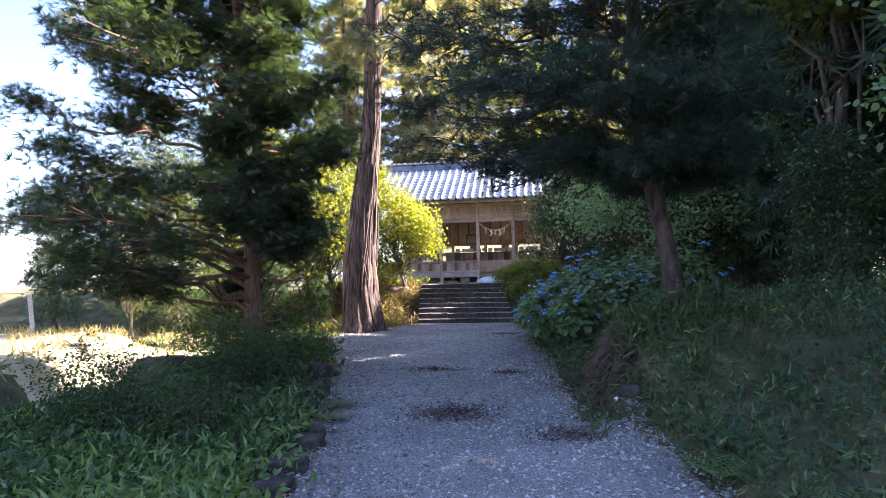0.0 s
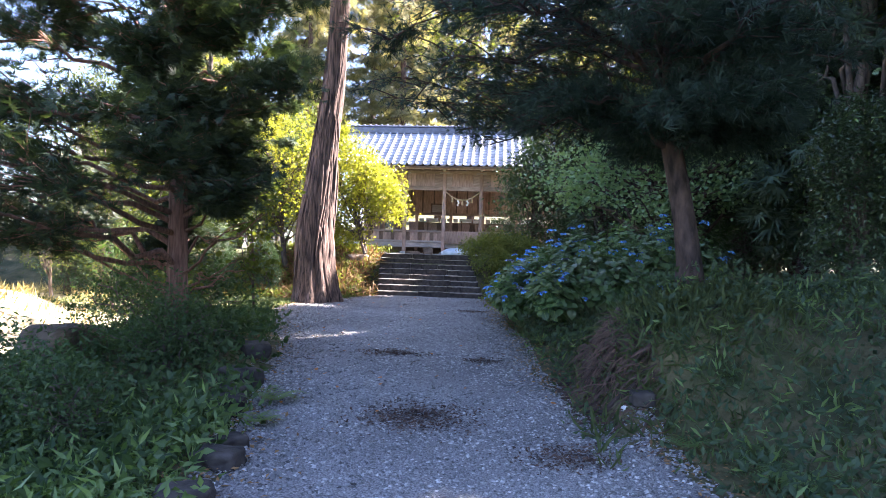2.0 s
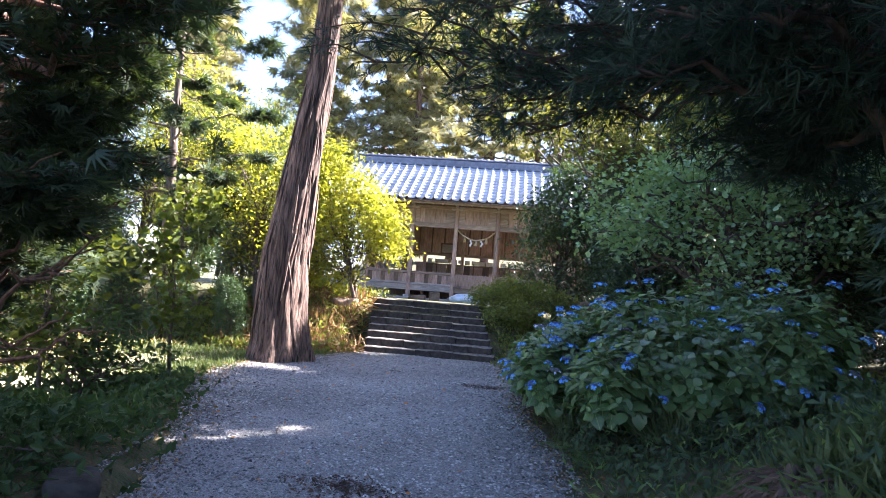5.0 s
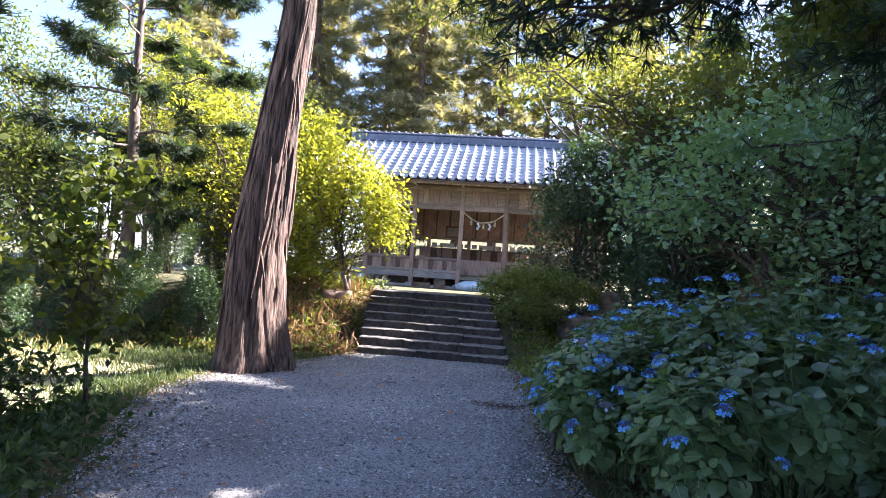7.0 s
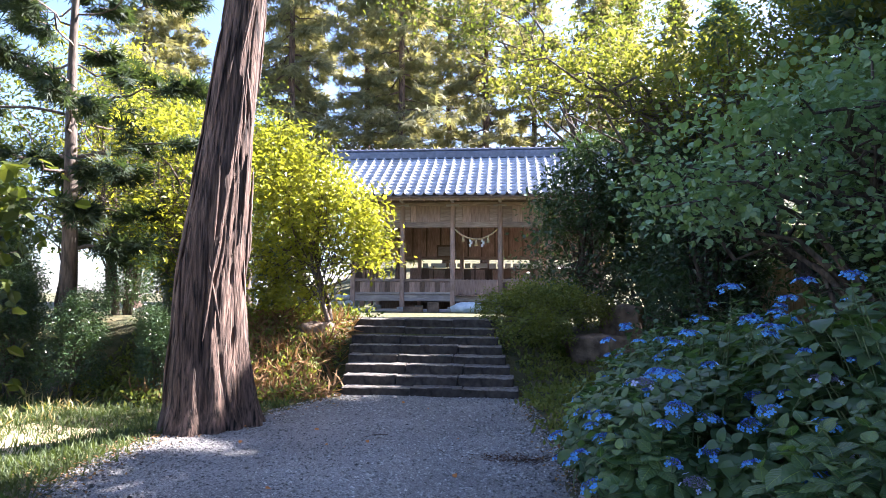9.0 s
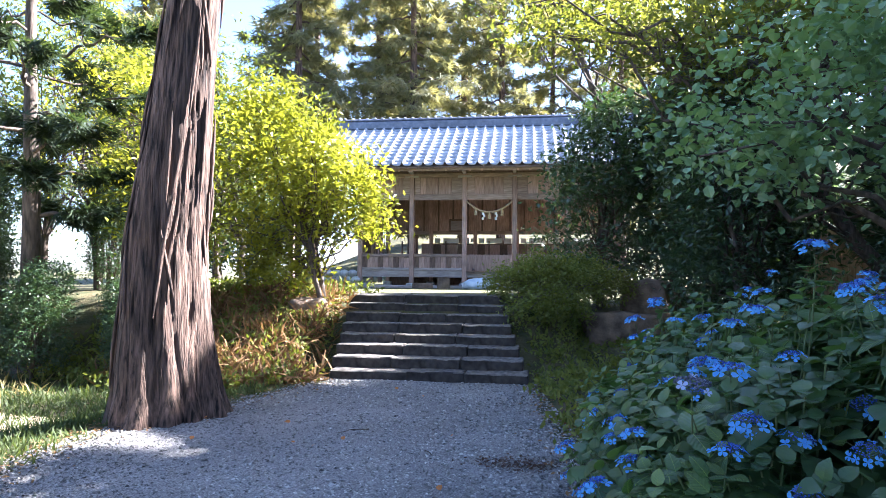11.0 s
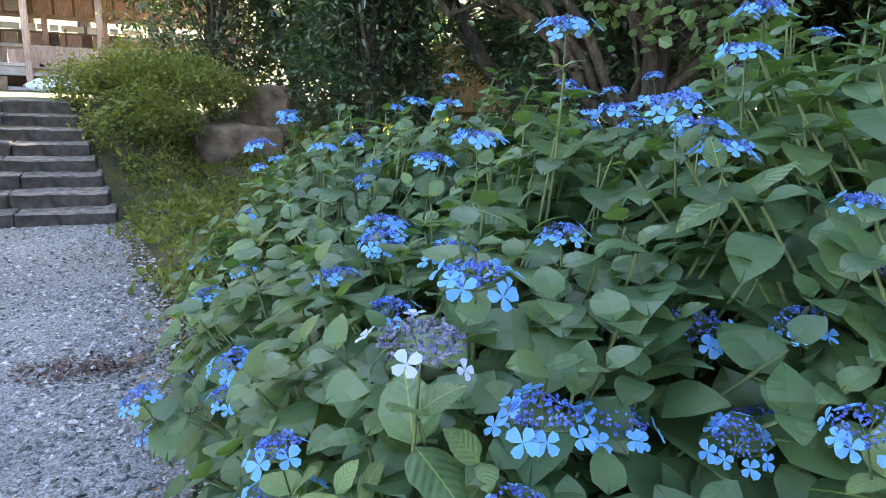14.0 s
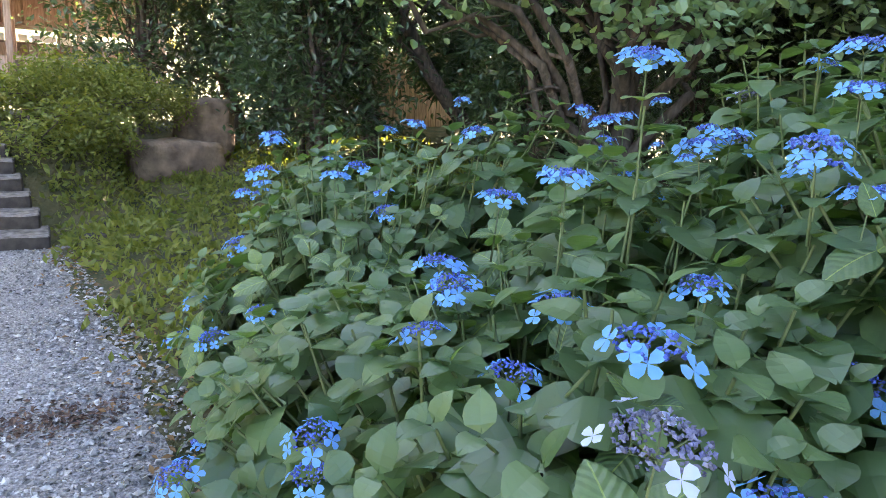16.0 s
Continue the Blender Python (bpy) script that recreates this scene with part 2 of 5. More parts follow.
def raw(name, verts, faces, smooth=False, uv=None):
    """A mesh from arrays; all the faces have the same number of corners."""
    me = bpy.data.meshes.new(name)
    verts, faces = np.asarray(verts, np.float32), np.asarray(faces, np.int32)
    k = faces.shape[1]
    me.vertices.add(len(verts))
    me.vertices.foreach_set("co", verts.ravel())
    me.loops.add(faces.size)
    me.loops.foreach_set("vertex_index", faces.ravel())
    me.polygons.add(len(faces))
    me.polygons.foreach_set("loop_start", np.arange(0, faces.size, k, dtype=np.int32))
    if uv is not None:
        me.uv_layers.new().data.foreach_set("uv", np.asarray(uv, np.float32)[faces.ravel()].ravel())
    me.update(calc_edges=True)
    me.polygons.foreach_set("use_smooth", np.full(len(faces), smooth))
    return me


def unit(v):
    return v / np.maximum(np.linalg.norm(v, axis=-1, keepdims=True), 1e-9)


def strewn(name, shape, P, D, U, S):
    """Copies of one small shape in a single mesh: at P, its length along D, its face towards U, at size S."""
    tv, tf = shape
    tv, tf = np.asarray(tv, float), np.asarray(tf)
    D = unit(D)
    side = unit(np.cross(U, D))
    up = np.cross(D, side)
    S = np.broadcast_to(np.asarray(S, float), (len(P),))[:, None, None]
    V = P[:, None] + S * (tv[None, :, :1] * D[:, None] + tv[None, :, 1:2] * side[:, None] + tv[None, :, 2:] * up[:, None])
    F = tf[None] + (np.arange(len(P)) * len(tv))[:, None, None]
    return raw(name, V.reshape(-1, 3), F.reshape(-1, tf.shape[1]))


LEAF = ([(0, 0, 0), (0.45, 0.24, 0.06), (1, 0, -0.05), (0.45, -0.24, 0.06)], [(0, 2, 1), (0, 3, 2)])
ROUND_LEAF = ([(0, 0, 0), (0.25, 0.38, 0.08), (0.7, 0.36, 0.06), (1, 0, -0.08), (0.7, -0.36, 0.06), (0.25, -0.38, 0.08)], [(0, 2, 1), (0, 3, 2), (0, 4, 3), (0, 5, 4)])
BLADE = ([(0, 0.05, 0), (0, -0.05, 0), (0.55, 0.045, 0.05), (0.55, -0.045, 0.05), (1, 0, -0.12)], [(0, 1, 3), (0, 3, 2), (2, 3, 4)])
SASA_LEAF = ([(0, 0, 0), (0.35, 0.1, 0.04), (0.35, -0.1, 0.04), (1, 0, -0.15)], [(0, 2, 1), (1, 2, 3)])


def fan(n, spread, width, rise=0.1, seed=1):
    """A spray of n thin blades from one foot."""
    r = np.random.default_rng(seed)
    v, f = [], []
    for i in range(n):
        a = (i / (n - 1) - 0.5) * 2 * spread
        reach, h = r.uniform(0.7, 1.0), r.uniform(-rise, rise)
        d, s = np.array([math.cos(a), math.sin(a), h]), np.array([-math.sin(a), math.cos(a), 0])
        k = len(v)
        v += [d * 0.1 * reach - s * width, d * 0.3 * reach + s * width, d * reach]
        f += [(k, k + 1, k + 2)]
    return np.array(v), np.array(f)


def star(n, width, seed=2):
    """A tuft of n needles that point ahead and outwards."""
    r = np.random.default_rng(seed)
    v, f = [], []
    for i in range(n):
        a, o = i * 2.4, r.uniform(0.3, 1.0)
        d = unit(np.array([1.0, o * math.cos(a), o * math.sin(a)]))
        s = unit(np.cross(d, [0.3, 0.5, 0.8])) * width
        k = len(v)
        v += [s, -s, d * r.uniform(0.75, 1)]
        f.append((k, k + 1, k + 2))
    return np.array(v), np.array(f)


def tubes(name, lines, sides=8):
    """Tapered limbs: each line is (points, radii)."""
    V, F, k = [], [], 0
    for pts, rad in lines:
        pts, rad = np.asarray(pts, float), np.asarray(rad, float)
        tang = unit(np.gradient(pts, axis=0))
        ref = np.where(np.abs(tang[:, 2:3]) > 0.9, [[1.0, 0, 0]], [[0, 0, 1.0]])
        a = unit(np.cross(tang, ref))
        b = np.cross(tang, a)
        ang = np.arange(sides) * 2 * np.pi / sides
        V.append((pts[:, None] + rad[:, None, None] * (np.cos(ang)[None, :, None] * a[:, None] + np.sin(ang)[None, :, None] * b[:, None])).reshape(-1, 3))
        n = len(pts)
        i, j = np.meshgrid(np.arange(n - 1), np.arange(sides), indexing="ij")
        q = np.stack([i * sides + j, i * sides + (j + 1) % sides, (i + 1) * sides + (j + 1) % sides, (i + 1) * sides + j], -1).reshape(-1, 4)
        F.append(q + k)
        k += n * sides
    return raw(name, np.concatenate(V), np.concatenate(F), True)


def bend(a, b, sag=0.0, n=8, wob=0.05, r=rng):
    """A wavering line from a to b that sags (or, minus, arches) on the way."""
    t = np.linspace(0, 1, n)[:, None]
    p = np.asarray(a, float) * (1 - t) + np.asarray(b, float) * t
    p[:, 2] -= (4 * sag * t * (1 - t))[:, 0]
    w = r.normal(0, wob, (n, 3))
    w[0] = w[-1] = 0
    return p + w


def box(bm, cx, cy, cz, sx, sy, sz, bevel=0.0, rz=0.0):
    m = Matrix.Translation((cx, cy, cz)) @ Matrix.Rotation(radians(rz), 4, "Z") @ Matrix.Diagonal((sx, sy, sz, 1))
    vs = bmesh.ops.create_cube(bm, size=1, matrix=m)["verts"]
    if bevel:
        bmesh.ops.bevel(bm, geom=list({e for v in vs for e in v.link_edges}), offset=bevel, segments=1, affect="EDGES")


def part(name, bm, material, parent=None, label=""):
    me = bpy.data.meshes.new(name)
    bm.to_mesh(me)
    bm.free()
    return link(name, me, material, parent, label)


def block(name, c, s, material, parent=None, label="", bevel=0.01, rz=0.0):
    bm = bmesh.new()
    box(bm, *c, *s, bevel, rz)
    return part(name, bm, material, parent, label)


def thing(name, at, label, category, group=""):
    ob = new(name)
    ob.location = at
    return tagged(ob, label, category, group)


def smooth01(x):
    x = np.clip(x, 0, 1)
    return x * x * (3 - 2 * x)


def wave(x, y, s=1.0, seed=0.0):
    """Cheap smooth waviness of about one unit."""
    return (np.sin(x * 1.3 * s + seed) * np.cos(y * 1.1 * s + 2 * seed) + 0.5 * np.sin(x * 2.9 * s + y * 1.7 * s + seed) + 0.3 * np.cos(x * 5.3 * s - y * 4.1 * s)) / 1.8


# ---- the lie of the land ----
LEFT_Y, LEFT_X = [-30, 2, 6, 8.5, 10, 12, 13, 14, 15, 16, 17, 18.3, 20, 21, 60], [2.0, 1.3, 0.85, 0.2, -0.2, -0.75, -1.05, -1.5, -1.9, -2.05, -2.0, -1.5, -0.9, -0.9, -0.9]
RIGHT_Y, RIGHT_X = [-30, 2, 6.3, 8.4, 9.5, 10.5, 12.7, 14, 17, 19.5, 21, 60], [5.0, 4.3, 3.9, 3.6, 3.05, 2.85, 2.8, 2.5, 2.4, 2.1, 2.1, 2.1]
STEP_Y, RISE, TREAD = 20.1, 0.139, 0.345


def land(x, y):
    """Ground height at x, y (arrays)."""
    x, y = np.asarray(x, float), np.asarray(y, float)
    base = -0.3 + 0.3 * np.clip((y - 2) / 12, -1.5, 1)
    dl, dr = np.interp(y, LEFT_Y, LEFT_X) - x, x - np.interp(y, RIGHT_Y, RIGHT_X)
    z = base + 0.012 * wave(x, y, 1.5)
    bank = 0.5 * smooth01(dr / 3.0) * (1 - smooth01((y - 11) / 4)) + 0.35 * smooth01(dr / 4) + 0.5 * smooth01((dr - 2) / 9)
    z = z + np.where(dr > 0, bank + 0.05 * wave(x, y, 1.2, 1) * smooth01(dr), 0)
    z = z + 0.28 * np.exp(-(((x - 4.15) / 0.75) ** 2 + ((y - 9.55) / 0.95) ** 2) ** 1.5)
    z = z + 0.5 * smooth01((x - 3.2 - 0.1 * wave(y, y * 0, 3.0)) / 0.42) * np.exp(-((y - 9.6) / 1.15) ** 4) * (1 - 0.75 * smooth01((x - 4.3) / 1.5))
    low = -0.18 * smooth01(dl / 1.6) + 0.55 * smooth01((dl - 3.6) / 0.8) * (1 - smooth01((y - 13) / 3)) + 0.1 * smooth01((dl - 1) / 4) * smooth01((y - 13) / 3)
    low = low + 0.45 * np.exp(-(((x + 1.4) / 1.0) ** 2 + ((y - 10.4) / 1.1) ** 2))
    z = z + np.where(dl > 0, low + 0.05 * wave(x, y, 1.3, 2) * smooth01(dl), 0)
    on_steps = (x > -1.35) & (x < 2.0)
    rise = np.where(on_steps, smooth01((y - STEP_Y - 0.5) / 2.0), smooth01((y - np.where(x > 0, 20.5, 19.4) - 0.25 * wave(x, y * 0, 1.5, 3)) / (np.where(x > 0, 2.5, 3.6) + 6.0 * smooth01((x - 2.5) / 0.75))))
    top = 1.1 - 0.012 * np.clip(y - 23, 0, 12)
    hill = 0.22 * np.clip(y - 42, 0, 60) * smooth01((x + 15) / 9) + 0.3 * np.clip(x - 13, 0, 60)
    return z + hill + rise * (top - z) - np.where(on_steps & (y > STEP_Y + 0.1) & (y < STEP_Y + 2.7), 0.12, 0)


def grounded(x, y, dz=0.0):
    return np.stack([x, y, land(x, y) + dz], -1)


def sheet(name, xs, ys, lift=0.0):
    X, Y = np.meshgrid(xs, ys)
    V = np.stack([X, Y, land(X, Y) + lift], -1).reshape(-1, 3)
    nx, ny = len(xs), len(ys)
    i, j = np.meshgrid(np.arange(ny - 1), np.arange(nx - 1), indexing="ij")
    F = np.stack([i * nx + j, i * nx + j + 1, (i + 1) * nx + j + 1, (i + 1) * nx + j], -1).reshape(-1, 4)
    return raw(name, V, F, True)


ground = tagged(link("ground", sheet("ground", np.concatenate([[-900, -300, -120, -60, -40, -30], np.arange(-24, 24, 0.22), [25, 30, 40, 60, 120, 300, 900]]), np.concatenate([[-900, -200, -60, -30, -15], np.arange(-8, 40, 0.2), [42, 46, 50, 60, 80, 140, 400, 900]])), MOSSY), "dark mossy woodland soil with litter and low growth", "ground", kind="structure")

# pale open field beyond the juniper
fx, fy = np.meshgrid(np.arange(-30, -2.5, 0.25), np.arange(8.6, 19, 0.25))
edge = smooth01((-2.7 - fx) / 0.5 + 0.5 * wave(fx, fy, 1.2, 6)) * smooth01((fy - 8.8) / 0.6 + 0.4 * wave(fx, fy, 1.1, 8)) * smooth01((18.6 - fy) / 0.8)
fi, fj = np.meshgrid(np.arange(fx.shape[0] - 1), np.arange(fx.shape[1] - 1), indexing="ij")
fw = fx.shape[1]
tagged(link("field", raw("field", np.stack([fx, fy, land(fx, fy) - 0.1 + 0.13 * edge], -1).reshape(-1, 3), np.stack([fi * fw + fj, fi * fw + fj + 1, (fi + 1) * fw + fj + 1, (fi + 1) * fw + fj], -1).reshape(-1, 4), True), FIELD), "pale sunlit open field of dry grass", "field", kind="structure")

# the gravel path lies on it
rows_y = np.arange(-6, STEP_Y + 0.25, 0.12)
cols = np.linspace(0, 1, 40)
L0, R0 = np.interp(rows_y, LEFT_Y, LEFT_X), np.interp(rows_y, RIGHT_Y, RIGHT_X)
L0, R0 = L0 + 0.08 * wave(rows_y, rows_y * 0, 2.2), R0 + 0.08 * wave(rows_y, rows_y * 0, 2.0, 4)
PX = L0[:, None] * (1 - cols) + R0[:, None] * cols
PY = np.repeat(rows_y[:, None], len(cols), 1)
PZ = land(PX, PY) + 0.02 * (1 - np.abs(2 * cols - 1) ** 6)[None] - 0.006
gi, gj = np.meshgrid(np.arange(len(rows_y) - 1), np.arange(len(cols) - 1), indexing="ij")
nc = len(cols)
path = tagged(link("path", raw("path", np.stack([PX, PY, PZ], -1).reshape(-1, 3), np.stack([gi * nc + gj, gi * nc + gj + 1, (gi + 1) * nc + gj + 1, (gi + 1) * nc + gj], -1).reshape(-1, 4), True), GRIT), "grey crushed-stone path leading up to the steps", "path", kind="structure")

# loose stones on the path
ph = (1 + 5 ** 0.5) / 2
STONE = (unit(np.array([(1, 0, 0), (-1, 0, 0), (0, 1, 0), (0, -1, 0), (0, 0, 0.8), (0, 0, -0.8)], float)) * [1, 0.75, 0.55], [(0, 2, 4), (2, 1, 4), (1, 3, 4), (3, 0, 4), (2, 0, 5), (1, 2, 5), (3, 1, 5), (0, 3, 5)])


def gravel(n, y0, y1, size, lift=0.012):
    y = rng.uniform(y0, y1, n)
    f = rng.uniform(-0.015, 1.015, n)
    x = np.interp(y, LEFT_Y, LEFT_X) * (1 - f) + np.interp(y, RIGHT_Y, RIGHT_X) * f
    keep = (wave(x, y, 1.1, 5) + rng.normal(0, 0.35, n)) > -0.75
    x, y = x[keep], y[keep]
    D = rng.normal(0, 1, (len(x), 3)) * [1, 1, 0.35]
    U = rng.normal(0, 0.35, (len(x), 3)) + [0, 0, 1]
    return strewn("gravel", (STONE[0], STONE[1][:4]), grounded(x, y, lift), D, U, rng.gamma(6, size / 6, len(x)).clip(0.004, 0.035))


for y0, y1, n, s in ((1, 7, 19000, 0.015), (7, 12, 25000, 0.0145), (12, 18, 40000, 0.0135), (18, 20.2, 8000, 0.014)):
    tagged(link("gravel", gravel(n, y0, y1, s), GRAVEL), "loose grey crushed stones covering the path", "gravel", kind="stuff")


# ---- stone steps ----
stairs = thing("stone_staircase", (0.6, STEP_Y, 0), "eight dark weathered stone steps with mossy worn edges and skylight painted on the treads", "stairs")
for i in range(8):
    x0, x1, y = -0.82 - 0.052 * i, 1.97 - 0.068 * i, STEP_Y + i * TREAD
    cuts = sorted([x0, x1] + [x0 + (x1 - x0) * (k + 1 + rng.uniform(-0.22, 0.22)) / 3.0 for k in range(2)])
    for a, b in zip(cuts, cuts[1:]):
        bm = bmesh.new()
        d = TREAD + 0.12 + (0.4 if i == 7 else 0)
        jy, jz = rng.uniform(-0.025, 0.025), rng.uniform(-0.012, 0.006)
        box(bm, 0, 0, 0, b - a - 0.006, d, RISE + 0.05, 0.014)
        bmesh.ops.subdivide_edges(bm, edges=[e for e in bm.edges if e.calc_length() > 0.3], cuts=5, use_grid_fill=True)
        for v in bm.verts:
            v.co += Vector(noise.noise_vector(Vector((v.co.x * 5 + i, v.co.y * 5 + a, v.co.z * 5)))) * 0.014
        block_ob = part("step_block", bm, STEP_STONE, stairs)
        # upward faces get the paler colour: wear and painted sky light
        block_ob.data.materials.append(SKYLIT_WORN)
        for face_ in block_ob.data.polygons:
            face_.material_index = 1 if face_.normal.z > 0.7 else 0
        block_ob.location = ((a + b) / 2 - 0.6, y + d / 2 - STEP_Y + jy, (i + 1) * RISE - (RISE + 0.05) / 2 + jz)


# ---- shrine ----
FY, GZ = 33.7, 0.98
POSTS = [-4.0, -2.14, -0.27, 1.47, 3.3, 5.1]
shrine = thing("shrine_hall", (0.6, FY, GZ), "weathered wooden shrine hall with grey tiled roof and open front", "shrine")


def sp(name, c, s, material=WOOD, label="", bevel=0.012, parent=None):
    """A squared timber of the hall, given in world metres."""
    ob = block(name, (0, 0, 0), s, material, shrine, label, bevel)
    ob.location = (c[0] - 0.6, c[1] - FY, c[2] - GZ)
    return ob


BY = FY + 4.6
for y in (FY, BY):
    for x in POSTS:
        sp("post", (x, y, (1.1 + 5.0) / 2), (0.16, 0.16, 3.9))
        sp("base_stone", (x, y, 1.03), (0.34, 0.34, 0.22), PALE_STONE)
for x in POSTS:
    sp("bracket", (x, FY - 0.02, 4.9), (0.52, 0.13, 0.1), GREY_WOOD, bevel=0.03)
    sp("bracket", (x, FY - 0.25, 5.02), (0.12, 0.62, 0.11), GREY_WOOD, bevel=0.03)
# added dark blocks stand in for the dark notches of the floor beam
for i in range(3):
    sp("tether_block", (-0.27 + 0.32 + 0.55 * i, FY - 0.09, 1.62), (0.16, 0.14, 0.16), RIDGE, "dark block standing in for a notch in the floor beam", 0.03)
for x in (POSTS[0], POSTS[-1]):
    for y in (FY + 1.55, FY + 3.1):
        sp("post", (x, y, 3.05), (0.16, 0.16, 3.9))
sp("sill", (0.55, FY - 0.02, 1.0), (9.4, 0.34, 0.13), GREY_WOOD)
sp("floor_beam", (0.55, FY + 0.03, 1.47), (9.2, 0.12, 0.24), GREY_WOOD)
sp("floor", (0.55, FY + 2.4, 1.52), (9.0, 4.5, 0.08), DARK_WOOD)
for a, b in zip(POSTS, POSTS[1:]):
    c, w = (a + b) / 2, b - a - 0.165
    sp("lintel", (c, FY, 4.17), (w, 0.12, 0.2), BEAM_WOOD)
    sp("head_beam", (c, FY, 4.94), (w, 0.14, 0.14), BEAM_WOOD)
    edges_ = np.cumsum(rng.uniform(0.6, 1.4, 5))
    edges_ = np.concatenate([[0], edges_ / edges_[-1]]) * w
    for i in range(5):
        sp("wall_board", (c - w / 2 + (edges_[i] + edges_[i + 1]) / 2, FY + 0.02 + 0.014 * (i % 2), 4.57), (edges_[i + 1] - edges_[i] - 0.01, 0.035, 0.6), WOOD if i % 4 else BEAM_WOOD, bevel=0.004)
    if (a, b) != (POSTS[2], POSTS[3]):
        sp("handrail", (c, FY, 2.12), (w, 0.1, 0.1), BEAM_WOOD)
        sp("kick_rail", (c, FY - 0.02, 1.64), (w, 0.08, 0.09), GREY_WOOD)
        n = 9
        for i in range(n):
            hb = 0.4 - 0.05 * rng.random()
            sp("rail_board", (c - w / 2 + w * (i + 0.5) / n, FY + 0.015 * (i % 2), 1.68 + hb / 2), (w / n - 0.012, 0.035, hb), DARK_WOOD if i % 3 == 0 else WOOD, bevel=0.004)
    left_end = a == POSTS[0]
    nb = 5
    for i in range(nb):
        bw = w / nb
        if not left_end or i == nb - 1:
            sp("wall_panel", (c - w / 2 + bw * (i + 0.5), BY + 0.01 * (i % 2), 2.15), (bw - 0.008, 0.05, 1.2), WOOD if (i + len(POSTS)) % 3 else DARK_WOOD, bevel=0.004)
        else:
            sp("low_panel", (c - w / 2 + bw * (i + 0.5), BY, 1.85), (bw - 0.008, 0.05, 0.6), WOOD, bevel=0.004)
    if not left_end:
        for u, pw, ph_ in ((0.08, 0.24, 0.2), (0.42, 0.66, 0.2), (0.78, 0.3, 0.26), (0.95, 0.16, 0.16)):
            sp("paper_strip", (c - w / 2 + w * u + 0.05, BY - 0.035, 2.87 - (ph_ - 0.2) / 2), (pw, 0.01, ph_), PAPER, "white paper notice", 0)
        sp("wall_rail", (c, BY - 0.04, 2.72), (w, 0.05, 0.06), DARK_WOOD, bevel=0.004)
    sp("upper_wall", (c, BY, 3.98), (w, 0.06, 1.7), WOOD, bevel=0.004)
    sp("tie_beam", (c, BY - 0.05, 3.2), (w, 0.08, 0.14), BEAM_WOOD)
    for i in range(3):
        sp("wall_post", (a + (b - a) * (i + 0.5) / 3, BY - 0.05, 3.95), (0.07, 0.05, 1.4), DARK_WOOD, bevel=0.004)
    for i in range(1, 3):
        sp("wall_batten", (a + (b - a) * i / 3, BY - 0.06, 2.2), (0.06, 0.05, 1.3), DARK_WOOD, bevel=0.004)
    # added board reaching below the floor, keeps light from behind out of the underfloor
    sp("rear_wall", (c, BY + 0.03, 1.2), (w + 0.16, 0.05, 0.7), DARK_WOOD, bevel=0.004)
for x, s in ((POSTS[0], -1), (POSTS[-1], 1)):
    for i in range(3):
        y0 = FY + 1.55 * i
        sp("side_lintel", (x, y0 + 0.775, 4.17), (0.12, 1.39, 0.2), WOOD)
        sp("side_wall", (x, y0 + 0.775, 4.6), (0.05, 1.39, 0.7), WOOD, bevel=0.004)
        for k in range(9):
            if i == 0 or k % 2 == 0:
                sp("side_slat", (x, y0 + 0.1 + 1.39 * (k + 0.5) / 9, 3.15), (0.03, 0.13 if i == 0 else 0.05, 1.85), DARK_WOOD, bevel=0.004)
        sp("side_panel", (x, y0 + 0.775, 1.83), (0.05, 1.39, 0.62), WOOD, bevel=0.004)
        sp("side_rail", (x, y0 + 0.775, 2.18), (0.1, 1.39, 0.08), WOOD)
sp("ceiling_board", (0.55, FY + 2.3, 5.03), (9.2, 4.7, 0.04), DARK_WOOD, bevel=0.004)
# roof: two slopes, the ridge along x
EAVE_Y, EAVE_Z, RIDGE_Y, RIDGE_Z, RX0, RX1 = 32.5, 5.08, 36.3, 7.2, -5.5, 6.7
sl = math.atan2(RIDGE_Z - EAVE_Z, RIDGE_Y - EAVE_Y)
slen = math.hypot(RIDGE_Z - EAVE_Z, RIDGE_Y - EAVE_Y)
for side in (-1, 1):
    ob = sp("roof_deck", (0.6, RIDGE_Y + side * (RIDGE_Y - EAVE_Y) / 2, (EAVE_Z + RIDGE_Z) / 2 - 0.06), (RX1 - RX0 - 0.1, slen, 0.06), DARK_WOOD, bevel=0)
    ob.rotation_euler = (-side * sl, 0, 0)
sp("eave_board", (0.6, EAVE_Y + 0.12, EAVE_Z - 0.08), (RX1 - RX0 - 0.1, 0.04, 0.12), BEAM_WOOD)
for i in range(30):
    ob = sp("rafter", (RX0 + 0.3 + i * (RX1 - RX0 - 0.6) / 29, EAVE_Y + 0.75, EAVE_Z + 0.24), (0.06, 1.5, 0.08), WOOD, bevel=0)
    ob.rotation_euler = (sl, 0, 0)
for x in (RX0 + 0.25, RX1 - 0.25):
    bm = bmesh.new()
    vs = [bm.verts.new(p) for p in ((0, EAVE_Y + 0.6, EAVE_Z + 0.2), (0, 2 * RIDGE_Y - EAVE_Y - 0.6, EAVE_Z + 0.2), (0, RIDGE_Y, RIDGE_Z - 0.14))]
    g = bmesh.ops.extrude_face_region(bm, geom=[bm.faces.new(vs)])["geom"]
    for v in g:
        if isinstance(v, bmesh.types.BMVert):
            v.co.x += 0.05
    bmesh.ops.translate(bm, verts=bm.verts, vec=(x - 0.6, -FY, -GZ))
    part("gable", bm, DARK_WOOD, shrine)
